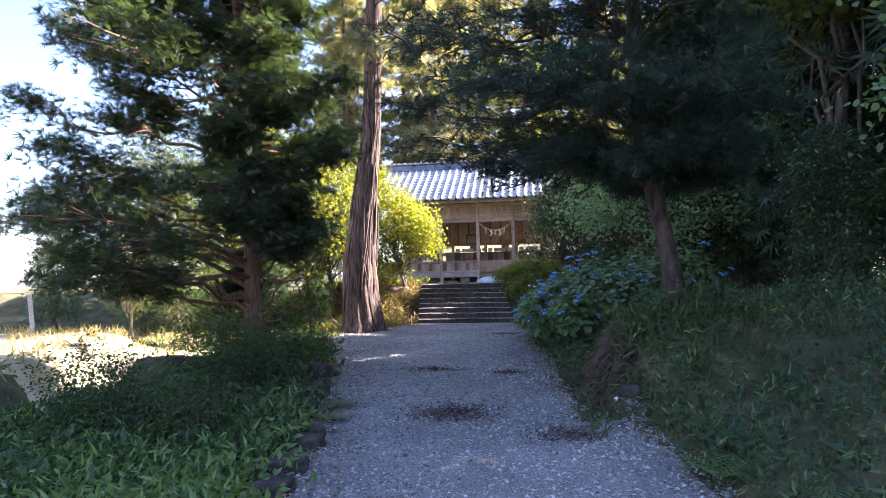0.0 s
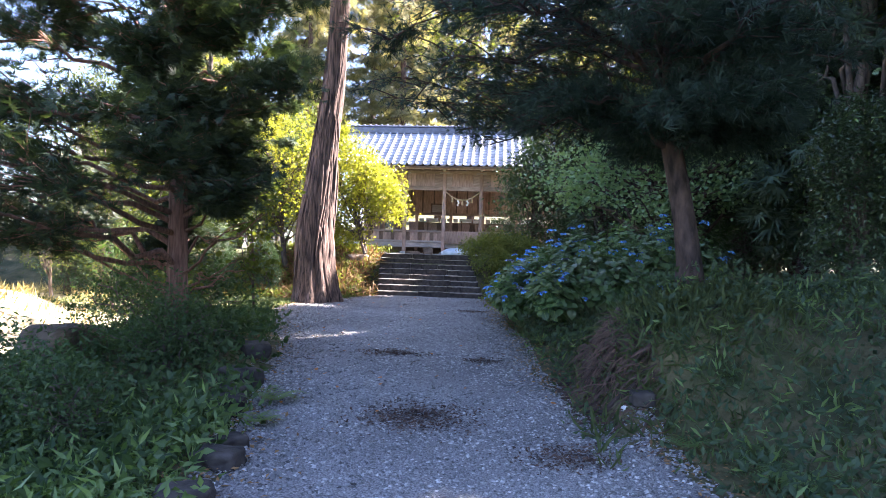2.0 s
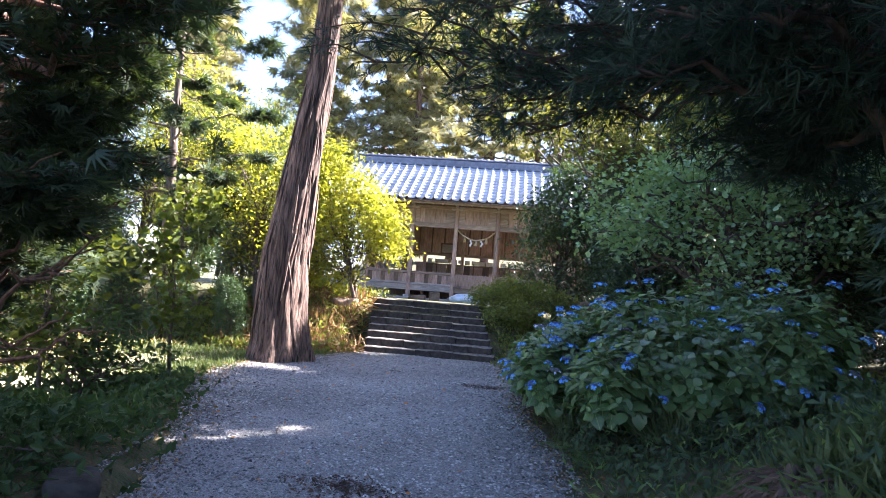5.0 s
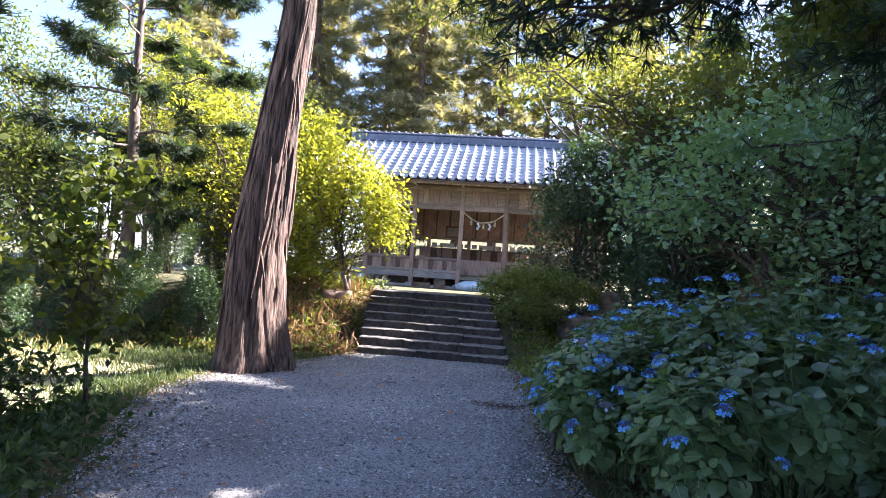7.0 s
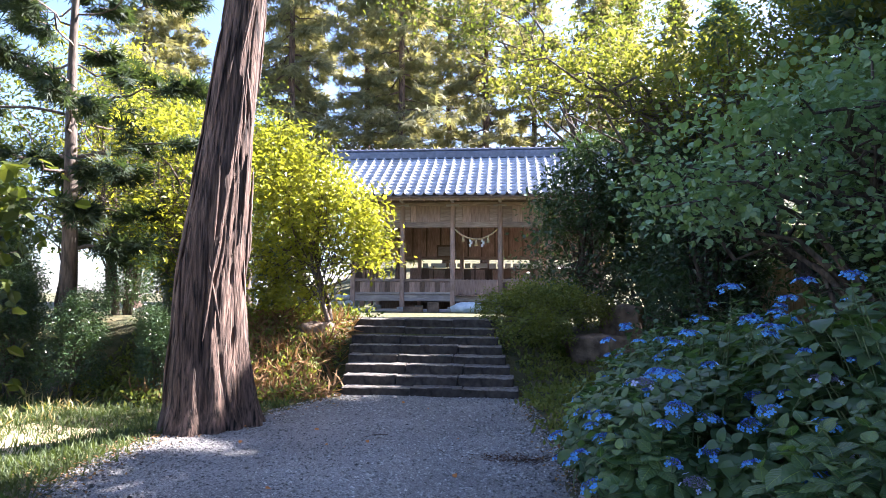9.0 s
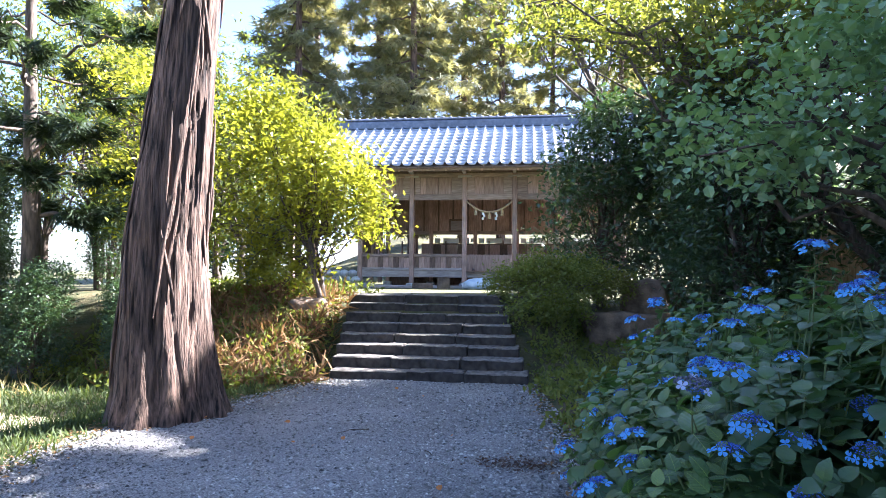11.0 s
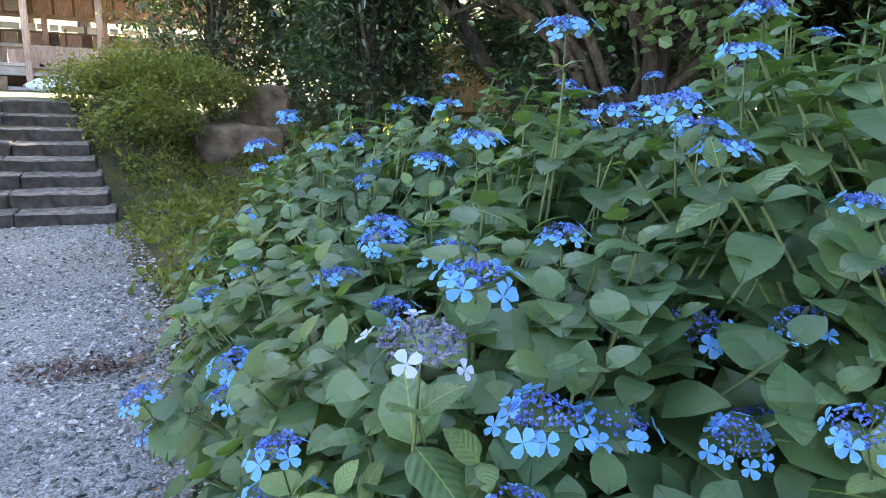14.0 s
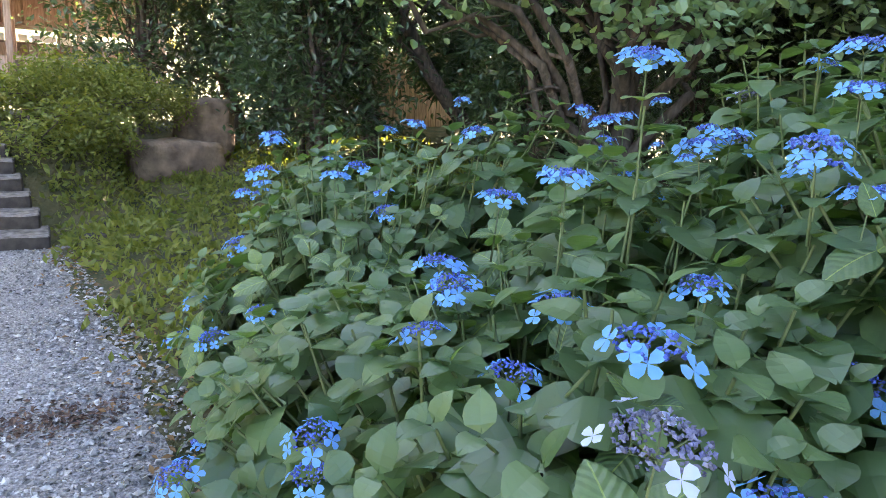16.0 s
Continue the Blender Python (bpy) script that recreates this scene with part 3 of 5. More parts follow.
# pantiles: each with a trough and a roll
PITCH, NROW = 0.365, 12
NCOL = int((RX1 - RX0) / PITCH)
prof = [(-0.185, 0.06), (-0.15, 0.016), (-0.08, -0.004), (0.03, -0.004), (0.09, 0.016), (0.115, 0.07), (0.15, 0.1), (0.19, 0.07)]
tl = slen / NROW + 0.05
tv = [(px, yy * tl, pz + (0.03 if yy == 0 else 0) - dz) for dz in (0, 0.03) for yy in (0, 1) for px, pz in prof]
K = len(prof)
tf = [(i, i + 1, K + i + 1, K + i) for i in range(K - 1)] + [(2 * K + i, i * 1 + 2 * K + 1, 1 + i, i) for i in range(K - 1)]
tile_me = raw("roof_tile", tv, tf, True)
tile_me.materials.append(TILE)
rest = []
for side in (-1, 1):
    for r in range(NROW):
        for c in range(NCOL):
            x = RX0 + 0.15 + c * PITCH
            s = r / NROW * slen
            y, z = RIDGE_Y + side * (RIDGE_Y - EAVE_Y) - side * s * math.cos(sl), EAVE_Z + s * math.sin(sl) + 0.02
            m = Matrix.Translation((x - 0.6, y - FY, z - GZ + rng.uniform(-0.004, 0.004))) @ Matrix.Rotation(0 if side < 0 else math.pi, 4, "Z") @ Matrix.Rotation(sl + rng.normal(0, 0.004), 4, "X")
            if side < 0 and r < 9:
                t = link("roof_tile", tile_me, None, shrine)
                t.matrix_local = m
            else:
                rest.append(m)
R = np.array([np.array(m) for m in rest])
tva = np.array(tv)
V = (R[:, None, :3, :3] @ tva[None, :, :, None])[..., 0] + R[:, None, :3, 3]
F = np.array(tf)[None] + (np.arange(len(R)) * len(tv))[:, None, None]
upper = link("upper_tiles", raw("upper_tiles", V.reshape(-1, 3), F.reshape(-1, 4), True), TILE, shrine)
upper["kind"] = "stuff"
sp("ridge_course", (0.6, RIDGE_Y, RIDGE_Z + 0.14), (RX1 - RX0, 0.36, 0.3), RIDGE, "dark blue-grey ridge course", 0.03)
sp("ridge_cap", (0.6, RIDGE_Y, RIDGE_Z + 0.36), (RX1 - RX0 + 0.1, 0.26, 0.12), RIDGE, "", 0.05)
for i in range(40):
    sp("ridge_roll", (RX0 + 0.15 + i * (RX1 - RX0 - 0.3) / 39, RIDGE_Y, RIDGE_Z + 0.43), (0.1, 0.3, 0.05), TILE, bevel=0.02)
for x in (RX0 - 0.04, RX1 + 0.04):
    sp("ridge_end", (x, RIDGE_Y, RIDGE_Z + 0.24), (0.12, 0.5, 0.5), RIDGE, "", 0.06)

# things in and before the hall
box_ = thing("offertory_box", (0.6, FY + 0.1, 1.56), "weathered wooden offertory chest with slatted top on the veranda", "chest")
for n_, c, s in (("front_board", (0, -0.24, 0.3), (1.5, 0.04, 0.56)), ("back_board", (0, 0.24, 0.3), (1.5, 0.04, 0.56)), ("side_board", (-0.77, 0, 0.3), (0.04, 0.52, 0.56)), ("side_board", (0.77, 0, 0.3), (0.04, 0.52, 0.56)), ("base", (0, 0, 0.01), (1.6, 0.56, 0.03))):
    block(n_, c, s, WOOD, box_)
for i in range(9):
    block("slat", (-0.68 + i * 0.17, 0, 0.59), (0.05, 0.44, 0.03), BEAM_WOOD, box_)
pic = thing("framed_picture", (-1.0, BY - 0.09, 3.5), "small faded picture in a dark wooden frame on the wall", "picture")
block("frame", (0, 0, 0), (0.75, 0.04, 0.55), DARK_WOOD, pic)
block("picture", (0, -0.024, 0), (0.6, 0.006, 0.4), GREY_WOOD, pic, "faded brown picture", 0)
rope_pts = [np.array((-0.19 + 1.58 * t, FY - 0.12, 4.0 - 1.5 * t * (1 - t))) for t in np.linspace(0, 1, 24)]
rope = thing("sacred_rope", (0.6, FY - 0.12, 4.0), "twisted straw rope with paper streamers hung between posts", "rope")
rl = []
for ph_ in (0, 2.1, 4.2):
    rl.append(([p - (0.6, FY - 0.12, 4.0) + 0.018 * np.array((0, math.cos(i * 1.3 + ph_), math.sin(i * 1.3 + ph_))) for i, p in enumerate(rope_pts)], [0.022] * 24))
link("strand", tubes("strand", rl, 6), STRAW, rope)
for i, (t, tassel) in enumerate(((0.2, True), (0.36, False), (0.5, True), (0.64, False), (0.78, True))):
    p = np.array((-0.19 + 1.58 * t, FY - 0.12, 4.0 - 1.5 * t * (1 - t))) - (0.6, FY - 0.12, 4.0)
    if tassel:
        link("tassel", tubes("tassel", [([p, p + (0, 0, -0.08), p + (0, 0, -0.24)], [0.02, 0.04, 0.06])], 8), STRAW, rope, "straw tassel")
    else:
        bm = bmesh.new()
        for k in range(3):
            box(bm, p[0] + 0.045 * (k % 2), p[1] - 0.006 * k, p[2] - 0.07 - 0.09 * k, 0.08, 0.003, 0.1)
        part("paper_streamer", bm, PAPER, rope, "white zigzag paper streamer")
# pale wrapped bundle and blocks at the head of the steps
bm = bmesh.new()
bmesh.ops.create_icosphere(bm, subdivisions=4, radius=1)
for v in bm.verts:
    d = v.co.normalized()
    v.co = Vector((d.x * 0.62, d.y * 0.35, max(d.z, -0.5) * 0.24)) * (1 + 0.12 * noise.noise(d * 3)) + Vector((0, 0, 0.1))
bundle = part("plastic_sheet", bm, SHEET)
for p_ in bundle.data.polygons:
    p_.use_smooth = True
bundle.location = (0.42, 32.2, float(land(0.42, 32.2)) + 0.02)
tagged(bundle, "pale blue plastic sheet wrapped round a low bundle", "bundle")
for x, y, s, a in ((-0.85, 32.6, (0.42, 0.2, 0.36), 4), (-1.6, 32.9, (0.7, 0.2, 0.2), 2)):
    b_ = block("stone_block", (0, 0, 0), s, ROCK, None, "", 0.02)
    b_.matrix_world = pose(x, y, float(land(x, y)) + s[2] / 2 - 0.02, 0, 0, a)
    tagged(b_, "squared brown stone block lying before the hall", "stone block")

# pieced stone wall under the hall's end, and things on the terrace beside it
wall_ = thing("stone_wall", (-4.75, 33.2, 0.95), "low retaining wall of pale rounded stones under the hall", "wall")
for r_ in range(3):
    for c_ in range(5):
        bm = bmesh.new()
        bmesh.ops.create_icosphere(bm, subdivisions=2, radius=1)
        for v in bm.verts:
            v.co = v.co + Vector(noise.noise_vector(v.co * 1.5 + Vector((c_ * 3.1, r_ * 2.7, 0)))) * 0.18
            v.co = Vector((v.co.x * 0.17, v.co.y * 0.14, v.co.z * 0.13))
        st = part("stone", bm, PALE_STONE, wall_)
        st.location = (-0.55 + 0.29 * c_ + 0.12 * (r_ % 2), 0.0, 0.08 + 0.22 * r_)
lantern = thing("stone_lantern", (-6.1, 29.6, float(land(-6.1, 29.6))), "small pale stone lantern standing on the terrace", "lantern")
for n_, c, s_, bv in (("base", (0, 0, 0.08), (0.5, 0.5, 0.2), 0.03), ("shaft", (0, 0, 0.5), (0.2, 0.2, 0.7), 0.03), ("platform", (0, 0, 0.9), (0.42, 0.42, 0.12), 0.03), ("firebox", (0, 0, 1.1), (0.3, 0.3, 0.3), 0.02), ("cap", (0, 0, 1.32), (0.56, 0.56, 0.14), 0.06), ("finial", (0, 0, 1.45), (0.12, 0.12, 0.16), 0.04)):
    block(n_, c, s_, PALE_STONE, lantern, "", bv)
for x, y, h, w, m_, nm, lb in ((-5.55, 29.9, 2.6, 0.07, PALE_STONE, "pipe_post", "thin pale grey post standing on the terrace"), (-5.4, 29.8, 2.5, 0.05, PALE_STONE, "pipe_post", "thin pale grey post standing on the terrace"), (-5.0, 29.6, 1.9, 0.16, WOOD, "wooden_post", "squared reddish wooden post on the terrace")):
    b_ = block(nm, (0, 0, 0), (w, w, h), m_, None, "", 0.01)
    b_.location = (x, y, float(land(x, y)) + h / 2 - 0.03)
    tagged(b_, lb, "post")


# ---- trees ----
def twigs_of(ob, lines, bark, sides, single=0.03, least=0.0):
    """Thick limbs as parts of their own, the fine twigs joined; those thinner than least are left out."""
    big = [q for q in lines if q[1][0] >= single]
    for q in big:
        link("limb", tubes("limb", [q], sides), bark, ob)
    small = [q for q in lines if least <= q[1][0] < single]
    if small:
        link("twig_mass", tubes("twig_mass", small, 3), bark, ob)["kind"] = "stuff"


SPRAY = fan(6, 0.9, 0.06)
SPRIG = fan(6, 1.0, 0.075, 0.25, 4)
TUFT = star(7, 0.03)


def dirs(n, flat=1.0, r=rng):
    return unit(r.normal(0, 1, (n, 3)) * [1, 1, flat])


def leaves_at(name, centres, per, spread, size, shape, material, parent, droop=0.2, up=0.8, kind=True, out=None, r=rng):
    """Leaves in clusters round the centres."""
    n = len(centres) * per
    P = np.repeat(centres, per, 0) + r.normal(0, 1, (n, 3)) * spread
    D = dirs(n, 0.7, r) - [0, 0, droop]
    if out is not None:
        D = D + 0.8 * unit(P - out)
    U = r.normal(0, 0.45, (n, 3)) + [0, 0, up]
    ob = link(name, strewn(name, shape, P, D, U, size * r.uniform(0.6, 1.25, n)), material, parent)
    ob["kind"] = "stuff"
    return ob


def shell(n, c, rad, inner=0.55, r=rng, lower=-0.7):
    """Points in the outer part of a lumpy ellipsoid."""
    d = dirs(n * 2, 1.0, r)
    d = d[d[:, 2] > lower][:n]
    k = (inner + (1 - inner) * r.random(len(d)) ** 0.6) * (1 + 0.22 * wave(d[:, 0] * 3, d[:, 1] * 3 + d[:, 2] * 2, 1.4, c[0]))
    return np.asarray(c) + d * k[:, None] * rad


def broadleaf(name, base, crowns, size, material, label, category, radius=0.08, clusters=220, per=9, spread=0.16, shape=LEAF, bark=BARK, group="", stems=1, inner=0.45, lower=-0.7, lean=(0, 0), boughs=7):
    """A tree or shrub: stems, limbs to each part of the crown, and clustered leaves. Crowns: (x, y, z, rx, ry, rz) off the base."""
    base = np.array((base[0], base[1], float(land(base[0], base[1])) if len(base) < 3 else base[2]))
    ob = thing(name, tuple(base), label, category, group)
    lines = []
    main = np.mean([c[:3] for c in crowns], 0)
    for s in range(stems):
        off = rng.normal(0, radius * 1.6, 3) * [1, 1, 0] if stems > 1 else np.zeros(3)
        lines.append((bend(off + [0, 0, -0.08], main * [1, 1, 0.9] + off * 3 + [lean[0], lean[1], 0], 0, 10, radius * 0.5), np.linspace(radius * 1.25, radius * 0.45, 10)))
    cl = []
    for cx, cy, cz, rx, ry, rz in crowns:
        for k in range(boughs):
            tip = np.array((cx, cy, cz)) + dirs(1)[0] * [rx, ry, rz] * 0.75
            j = rng.integers(3, 9)
            start = lines[rng.integers(stems)][0][j]
            far = float(np.linalg.norm(tip - start))
            lines.append((bend(start, tip, -0.05 * far, 7, 0.045 * far), np.linspace(radius * 0.42, 0.008, 7)))
            limb = lines[-1][0]
            for q in range(4):
                a = limb[rng.integers(2, 6)]
                lines.append((bend(a, a + dirs(1)[0] * [rx, ry, rz] * 0.45, 0, 4, 0.03), np.linspace(radius * 0.16, 0.004, 4)))
        share = max(8, int(clusters * rx * ry / sum(c[3] * c[4] for c in crowns)))
        cl.append(shell(share, (cx, cy, cz), (rx, ry, rz), inner, lower=lower))
    for q in range(stems):
        link("trunk" if stems == 1 else "stem", tubes("stem", lines[q:q + 1], 10), bark, ob)
    twigs_of(ob, lines[stems:], bark, 6)
    leaves_at("crown", np.concatenate(cl), per, spread, size, shape, material, ob)
    return ob


def conifer(name, base, height, radius, profile, limbs, material, bark, label, shape=SPRAY, size=0.22, per=26, h0=0.15, rise=0.25, droop=0.1, lean=(0, 0), category="tree", group="", bare=0.35, subs=7, sag=0.0, keep=None, kink=0.0, crowd=1.0, bald=None, loose=0.35, least=0.0):
    """A conifer: trunk, whorled limbs with twigs, and sprays on their outer parts. profile: limb reach at parts of the height."""
    z0 = float(land(base[0], base[1])) if len(base) < 3 else base[2]
    ob = thing(name, (base[0], base[1], z0), label, category, group)
    n = 26
    t = np.linspace(0, 1, n)
    tr = np.stack([lean[0] * t + kink * smooth01(t * height / 2.6) + 0.04 * np.sin(t * 7), lean[1] * t + 0.04 * np.cos(t * 5), -0.1 + height * t], -1)
    link("trunk", tubes("trunk", [(tr, radius * (1 - t * 0.9) * (1 + 0.5 * np.exp(-t * height / 0.25)))], 14), bark, ob)
    lines, tips, ways = [], [], []
    for i in range(limbs):
        h = h0 + (1 - h0) * ((i + rng.random()) / limbs) ** crowd
        a = i * 2.4 + rng.normal(0, 0.4)
        reach = np.interp(h, *profile) * rng.uniform(0.75, 1.15)
        if keep is not None:
            reach *= keep(a, h)
        bare_limb = bald is not None and bald(a, h)
        if reach < 0.15 or (bare_limb and i % 5 < 3):
            continue
        s = np.array([np.interp(h, t, tr[:, k]) for k in range(3)])
        d = np.array((math.cos(a), math.sin(a), 0))
        e = s + d * reach + [0, 0, (rise + (0.3 if bare_limb else 0)) * reach]
        p = bend(s, e, sag * reach, 9, 0.02 + 0.02 * reach)
        lines.append((p, np.linspace(max(radius * (0.19 if bare_limb else 0.3) * (1.15 - h), 0.012), 0.006, 9)))
        for k in range(subs // 5 if bare_limb else subs):
            f = rng.uniform(bare, 1.0)
            q = np.array([np.interp(f, np.linspace(0, 1, 9), p[:, c]) for c in range(3)])
            da = a + rng.choice([-1, 1]) * rng.uniform(0.35, 1.1)
            L_ = reach * rng.uniform(0.2, 0.42) * (1.15 - 0.5 * f)
            e2 = q + np.array((math.cos(da), math.sin(da), rng.normal(rise * 0.6, 0.15))) * L_
            w = bend(q, e2, sag * L_, 5, 0.015)
            lines.append((w, np.linspace(0.011, 0.004, 5)))
            if bare_limb:
                continue
            ff = rng.random(per) ** 0.7
            tips.append(np.stack([np.interp(ff, np.linspace(0, 1, 5), w[:, cc]) for cc in range(3)], -1))
            ways.append(np.repeat([unit(e2 - q)], per, 0))
    P, W = np.concatenate(tips), np.concatenate(ways)
    twigs_of(ob, lines, bark, 6, 0.03, least)
    m = len(P)
    P = P + rng.normal(0, 1, (m, 3)) * size * [loose, loose, loose * 0.65]
    D = W + rng.normal(0, 0.55, (m, 3)) + [0, 0, -droop]
    U = rng.normal(0, 0.5, (m, 3)) + [0, 0, 1]
    cr = link("crown", strewn("crown", shape, P, D, U, size * rng.uniform(0.6, 1.3, m)), material, ob)
    cr["kind"] = "stuff"
    return ob


# the great cedar by the steps: fluted trunk with stringy bark
CX, CY = -1.75, 17.6
cedar = thing("cedar_tree", (CX, CY, 0.0), "old cedar with thick fluted trunk and shredding reddish-grey bark", "tree")
nh, na = 200, 150
hh = np.concatenate([np.linspace(-0.15, 6, 150), np.linspace(6.1, 17, 50)])
aa = np.arange(na) * 2 * np.pi / na
A, Hh = np.meshgrid(aa, hh)
rad = np.interp(hh, [-0.15, 0.0, 0.3, 1.0, 2.2, 3.5, 5.3, 9, 17], [0.66, 0.6, 0.52, 0.45, 0.385, 0.29, 0.225, 0.19, 0.08])[:, None]
flute = 0.09 * np.sin(3 * A + 0.5 + Hh * 0.12) * np.exp(-Hh / 2.5) + 0.025 * np.sin(7 * A + 1.3 + 0.35 * Hh) + 0.05 * np.sin(13 * A - 0.25 * Hh + 2) * np.exp(-np.abs(Hh) / 0.6)
strip = np.zeros_like(A)
for ri in range(nh):
    for ci in range(na):
        ca, sa, z = math.cos(aa[ci]), math.sin(aa[ci]), hh[ri]
        wob = 0.5 * noise.noise(Vector((ca * 2, sa * 2, z * 1.3 + 3)))
        n1 = noise.noise(Vector((ca * 4.6 + wob, sa * 4.6 + wob, z * 0.6)))
        n2 = noise.noise(Vector((ca * 13 + wob * 3, sa * 13, z * 1.9 + 7)))
        n3 = noise.noise(Vector((ca * 9, sa * 9 + wob, z * 3.1 + 17)))
        strip[ri, ci] = 0.06 * min(1.0, abs(n1) * 5) + 0.018 * min(1.0, abs(n2) * 4) + 0.02 * n3 - 0.04
Rr = rad * (0.97 + flute + strip)
LEAN_H, LEAN_X = [0, 0.8, 1.8, 3.5, 5.2, 9, 17], [0.0, -0.05, -0.04, 0.15, 0.35, 0.5, 0.6]
cxh, cyh = np.interp(hh, LEAN_H, LEAN_X)[:, None], (-0.02 * hh)[:, None]
V = np.stack([cxh + Rr * np.cos(A), cyh + Rr * np.sin(A), Hh], -1).reshape(-1, 3)
i, j = np.meshgrid(np.arange(nh - 1), np.arange(na), indexing="ij")
F = np.stack([i * na + j, i * na + (j + 1) % na, (i + 1) * na + (j + 1) % na, (i + 1) * na + j], -1).reshape(-1, 4)
link("trunk", raw("trunk", V, F, True), BARK_CEDAR, cedar)
lines = []
for k in range(46):
    a, h = rng.uniform(0, 6.28), rng.uniform(0.2, 5.0)
    a2, L_ = a + rng.normal(0, 0.05), rng.uniform(0.4, 1.3)
    pts = []
    for q in range(6):
        z = h + L_ * q / 5
        rr = np.interp(z, [0, 0.3, 1.0, 2.2, 3.5, 5.3, 9], [0.62, 0.54, 0.47, 0.4, 0.305, 0.24, 0.2]) * (1 + 0.09 * math.sin(3 * a + 0.5) * math.exp(-z / 2.5)) + 0.004
        pts.append((float(np.interp(z, LEAN_H, LEAN_X)) + rr * math.cos(a + (a2 - a) * q), -0.02 * z + rr * math.sin(a + (a2 - a) * q), z))
    lines.append((pts, np.array([0.006, 0.016, 0.02, 0.02, 0.016, 0.005])))
for q in lines:
    link("bark_strip", tubes("bark_strip", [q], 5), BARK_CEDAR, cedar)
lines, tips, ways = [], [], []
for k in range(42):
    h = rng.uniform(7.0, 16.5)
    a, reach = k * 2.4, np.interp(h, [7.0, 8.5, 12, 17], [2.0, 2.8, 2.3, 0.6]) * (0.8 if math.cos(a - 0.75) > 0.5 else 1.0) * rng.uniform(0.7, 1.1)
    s = np.array((float(np.interp(h, LEAN_H, LEAN_X)), -0.02 * h, h))
    p = bend(s, s + np.array((math.cos(a) * reach, math.sin(a) * reach, -0.25 * reach)), -0.15 * reach, 9, 0.06)
    lines.append((p, np.linspace(0.05, 0.008, 9)))
    for q in range(9):
        b = p[rng.integers(3, 9)]
        e = b + np.array((*(rng.normal(0, 0.35, 2) + 0.25 * np.array((math.cos(a), math.sin(a)))), -rng.uniform(0.2, 0.6)))
        lines.append((bend(b, e, 0, 4, 0.03), np.linspace(0.01, 0.003, 4)))
        ff = rng.random(30)[:, None]
        tips.append(b * (1 - ff) + e * ff), ways.append(np.repeat([unit(e - b)], 30, 0))
twigs_of(cedar, lines, BARK_CEDAR, 6)
P, W = np.concatenate(tips), np.concatenate(ways)
cr = link("crown", strewn("crown", SPRIG, P + rng.normal(0, 0.08, P.shape), W + rng.normal(0, 0.5, P.shape), rng.normal(0, 1, P.shape), 0.2 * rng.uniform(0.6, 1.3, len(P))), CEDAR, cedar)
cr["kind"] = "stuff"

# juniper and pine on either side of the path
conifer("juniper_tree", (-1.35, 10.4), 9.0, 0.125, ([0, 0.04, 0.13, 0.29, 0.55, 0.8, 1], [1.5, 2.6, 3.0, 2.7, 1.6, 0.8, 0.2]), 150, JUNIPER, BARK_RED, "spreading dark green juniper with bare reddish inner limbs", SPRAY, 0.135, 24, 0.03, 0.24, 0.05, (-0.35, 0.2), bare=0.38, subs=26, keep=lambda a, h: ((0.46 if h > 0.27 else 0.3) if math.sin(a) > -0.2 else 0.62) if math.cos(a) > 0.1 and h < 0.75 else 0.34 if math.sin(a) > 0.4 else 1.0, crowd=1.2, bald=lambda a, h: math.cos(a) > 0.1 and h < 0.15 or h < 0.07, loose=0.75)
conifer("pine_tree", (4.28, 9.8), 10.0, 0.115, ([0, 0.12, 0.17, 0.22, 0.45, 0.7, 1], [0.2, 0.3, 2.0, 2.6, 2.5, 1.8, 0.3]), 125, PINE, BARK_PINE, "dark conifer with soft drooping needles on a leaning trunk", TUFT, 0.155, 25, 0.15, 0.05, 0.25, (0.0, 0.0), bare=0.12, subs=20, sag=-0.12, kink=-0.4, crowd=1.7, loose=0.5, keep=lambda a, h: 0.62 if math.cos(a) > 0.25 else 1.3 if math.sin(a) > 0.4 and h < 0.4 else 1.0)

# bright small tree beside the steps
broadleaf("young_evergreen_tree", (-1.45, 21.9), [(0.1, 0, 2.2, 0.95, 0.8, 0.75), (-0.7, 0.3, 2.8, 1.0, 0.8, 0.85), (0.45, 0.1, 1.6, 0.7, 0.6, 0.6), (-1.0, 0.3, 1.7, 0.9, 0.7, 0.8), (-1.3, 0.4, 3.6, 0.8, 0.6, 0.6), (-0.9, 0.2, 0.8, 0.8, 0.6, 0.5)], 0.12, SUNNY, "small sunlit tree with dense yellow-green leaves", "tree", 0.04, 1000, 12, 0.13, stems=3, inner=0.35)

